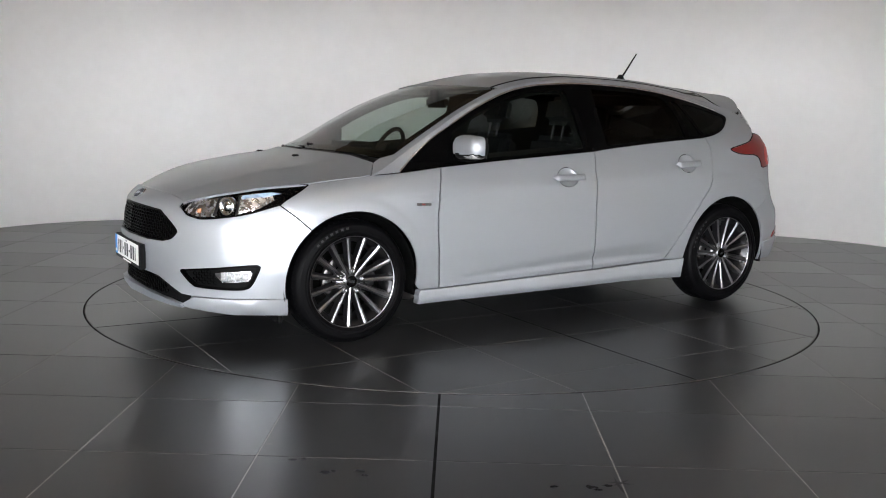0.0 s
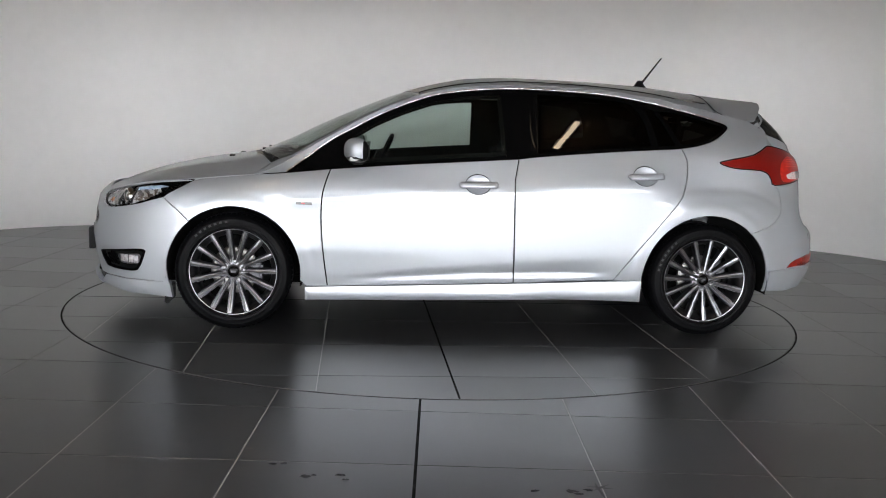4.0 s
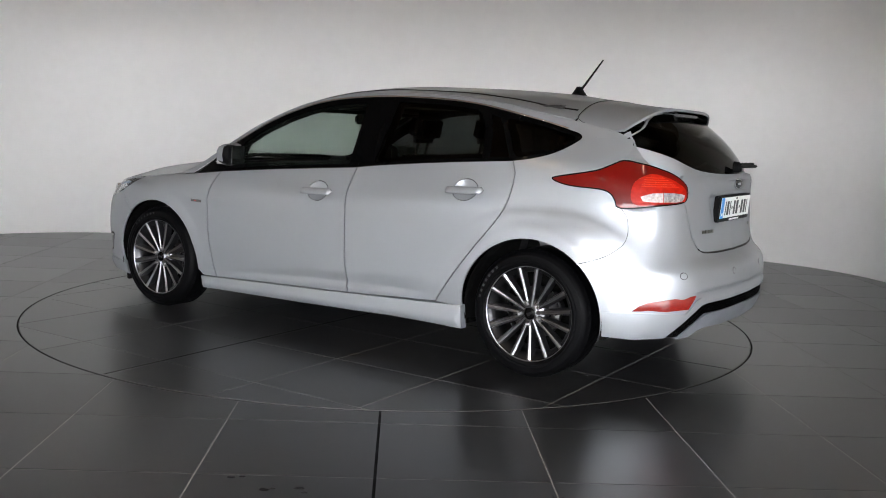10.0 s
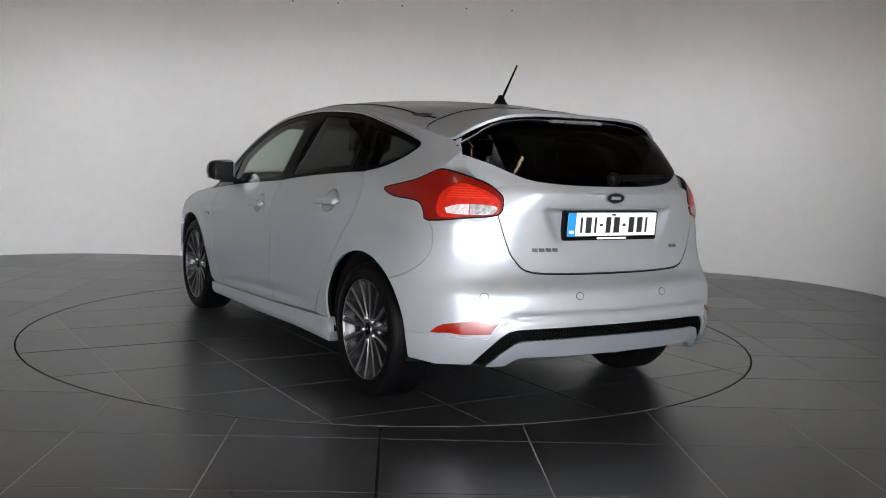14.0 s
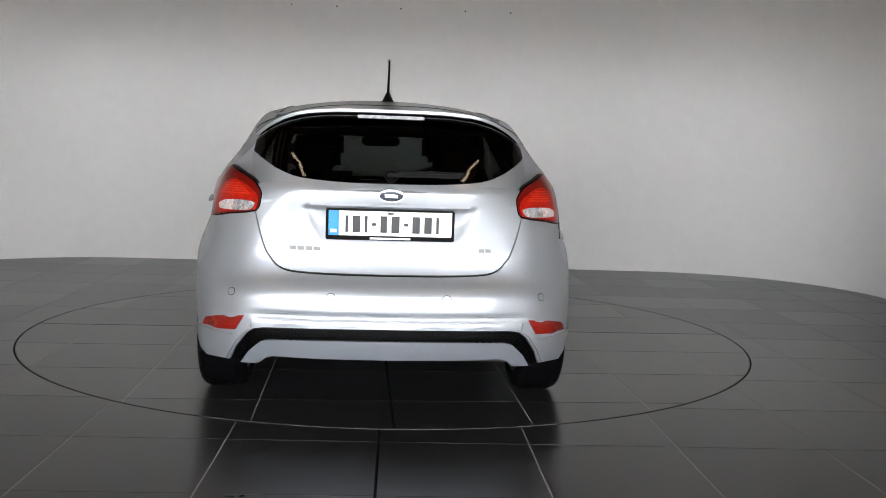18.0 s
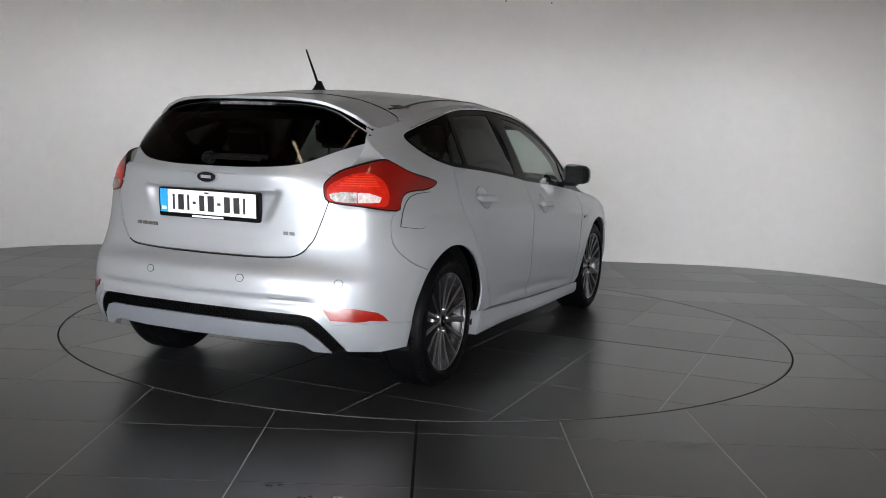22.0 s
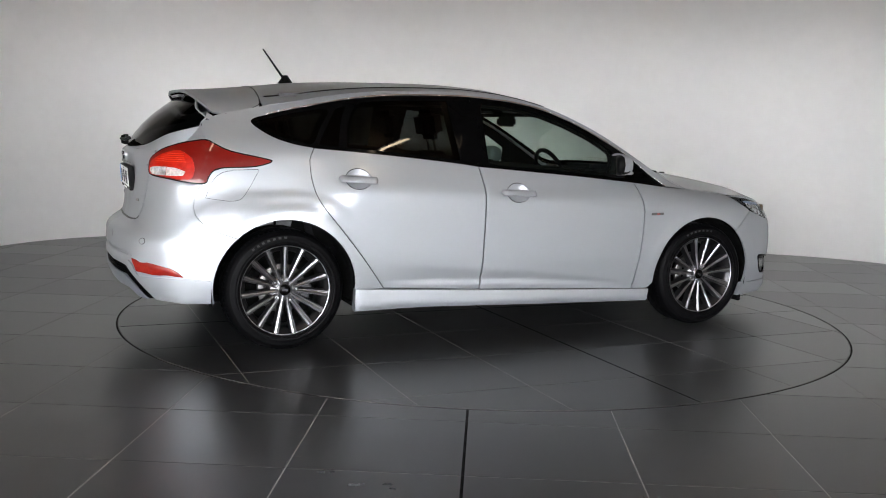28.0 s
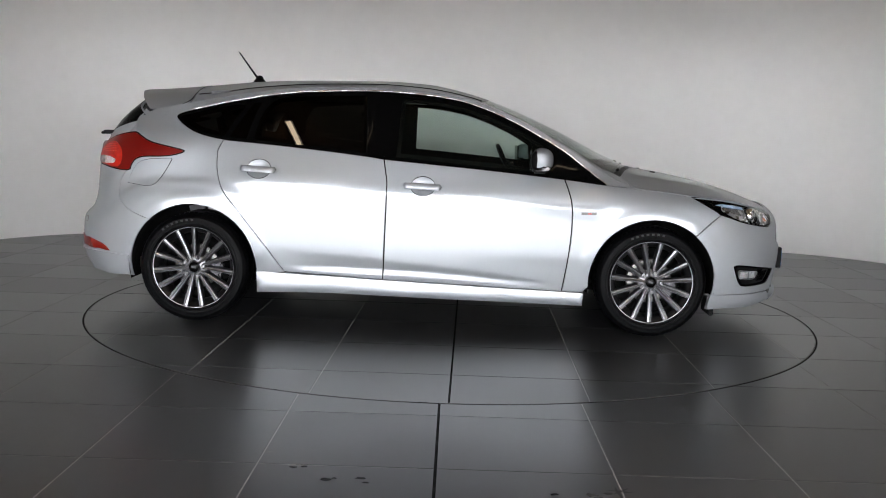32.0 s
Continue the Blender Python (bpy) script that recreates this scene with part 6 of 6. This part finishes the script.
wheels()


def motions():
    rows_car, rows_disc = [], []
    for t, a in TURN:
        c, s = math.cos(radians(a)), math.sin(radians(a))
        x, y = CAR_OFF
        rows_car.append((t, pose(c * x - s * y, s * x + c * y, 0, 0, 0, a)))
        rows_disc.append((t, pose(0, 0, 0, 0, 0, a)))
    walk(car, rows_car)
    walk(turntable, rows_disc)


motions()
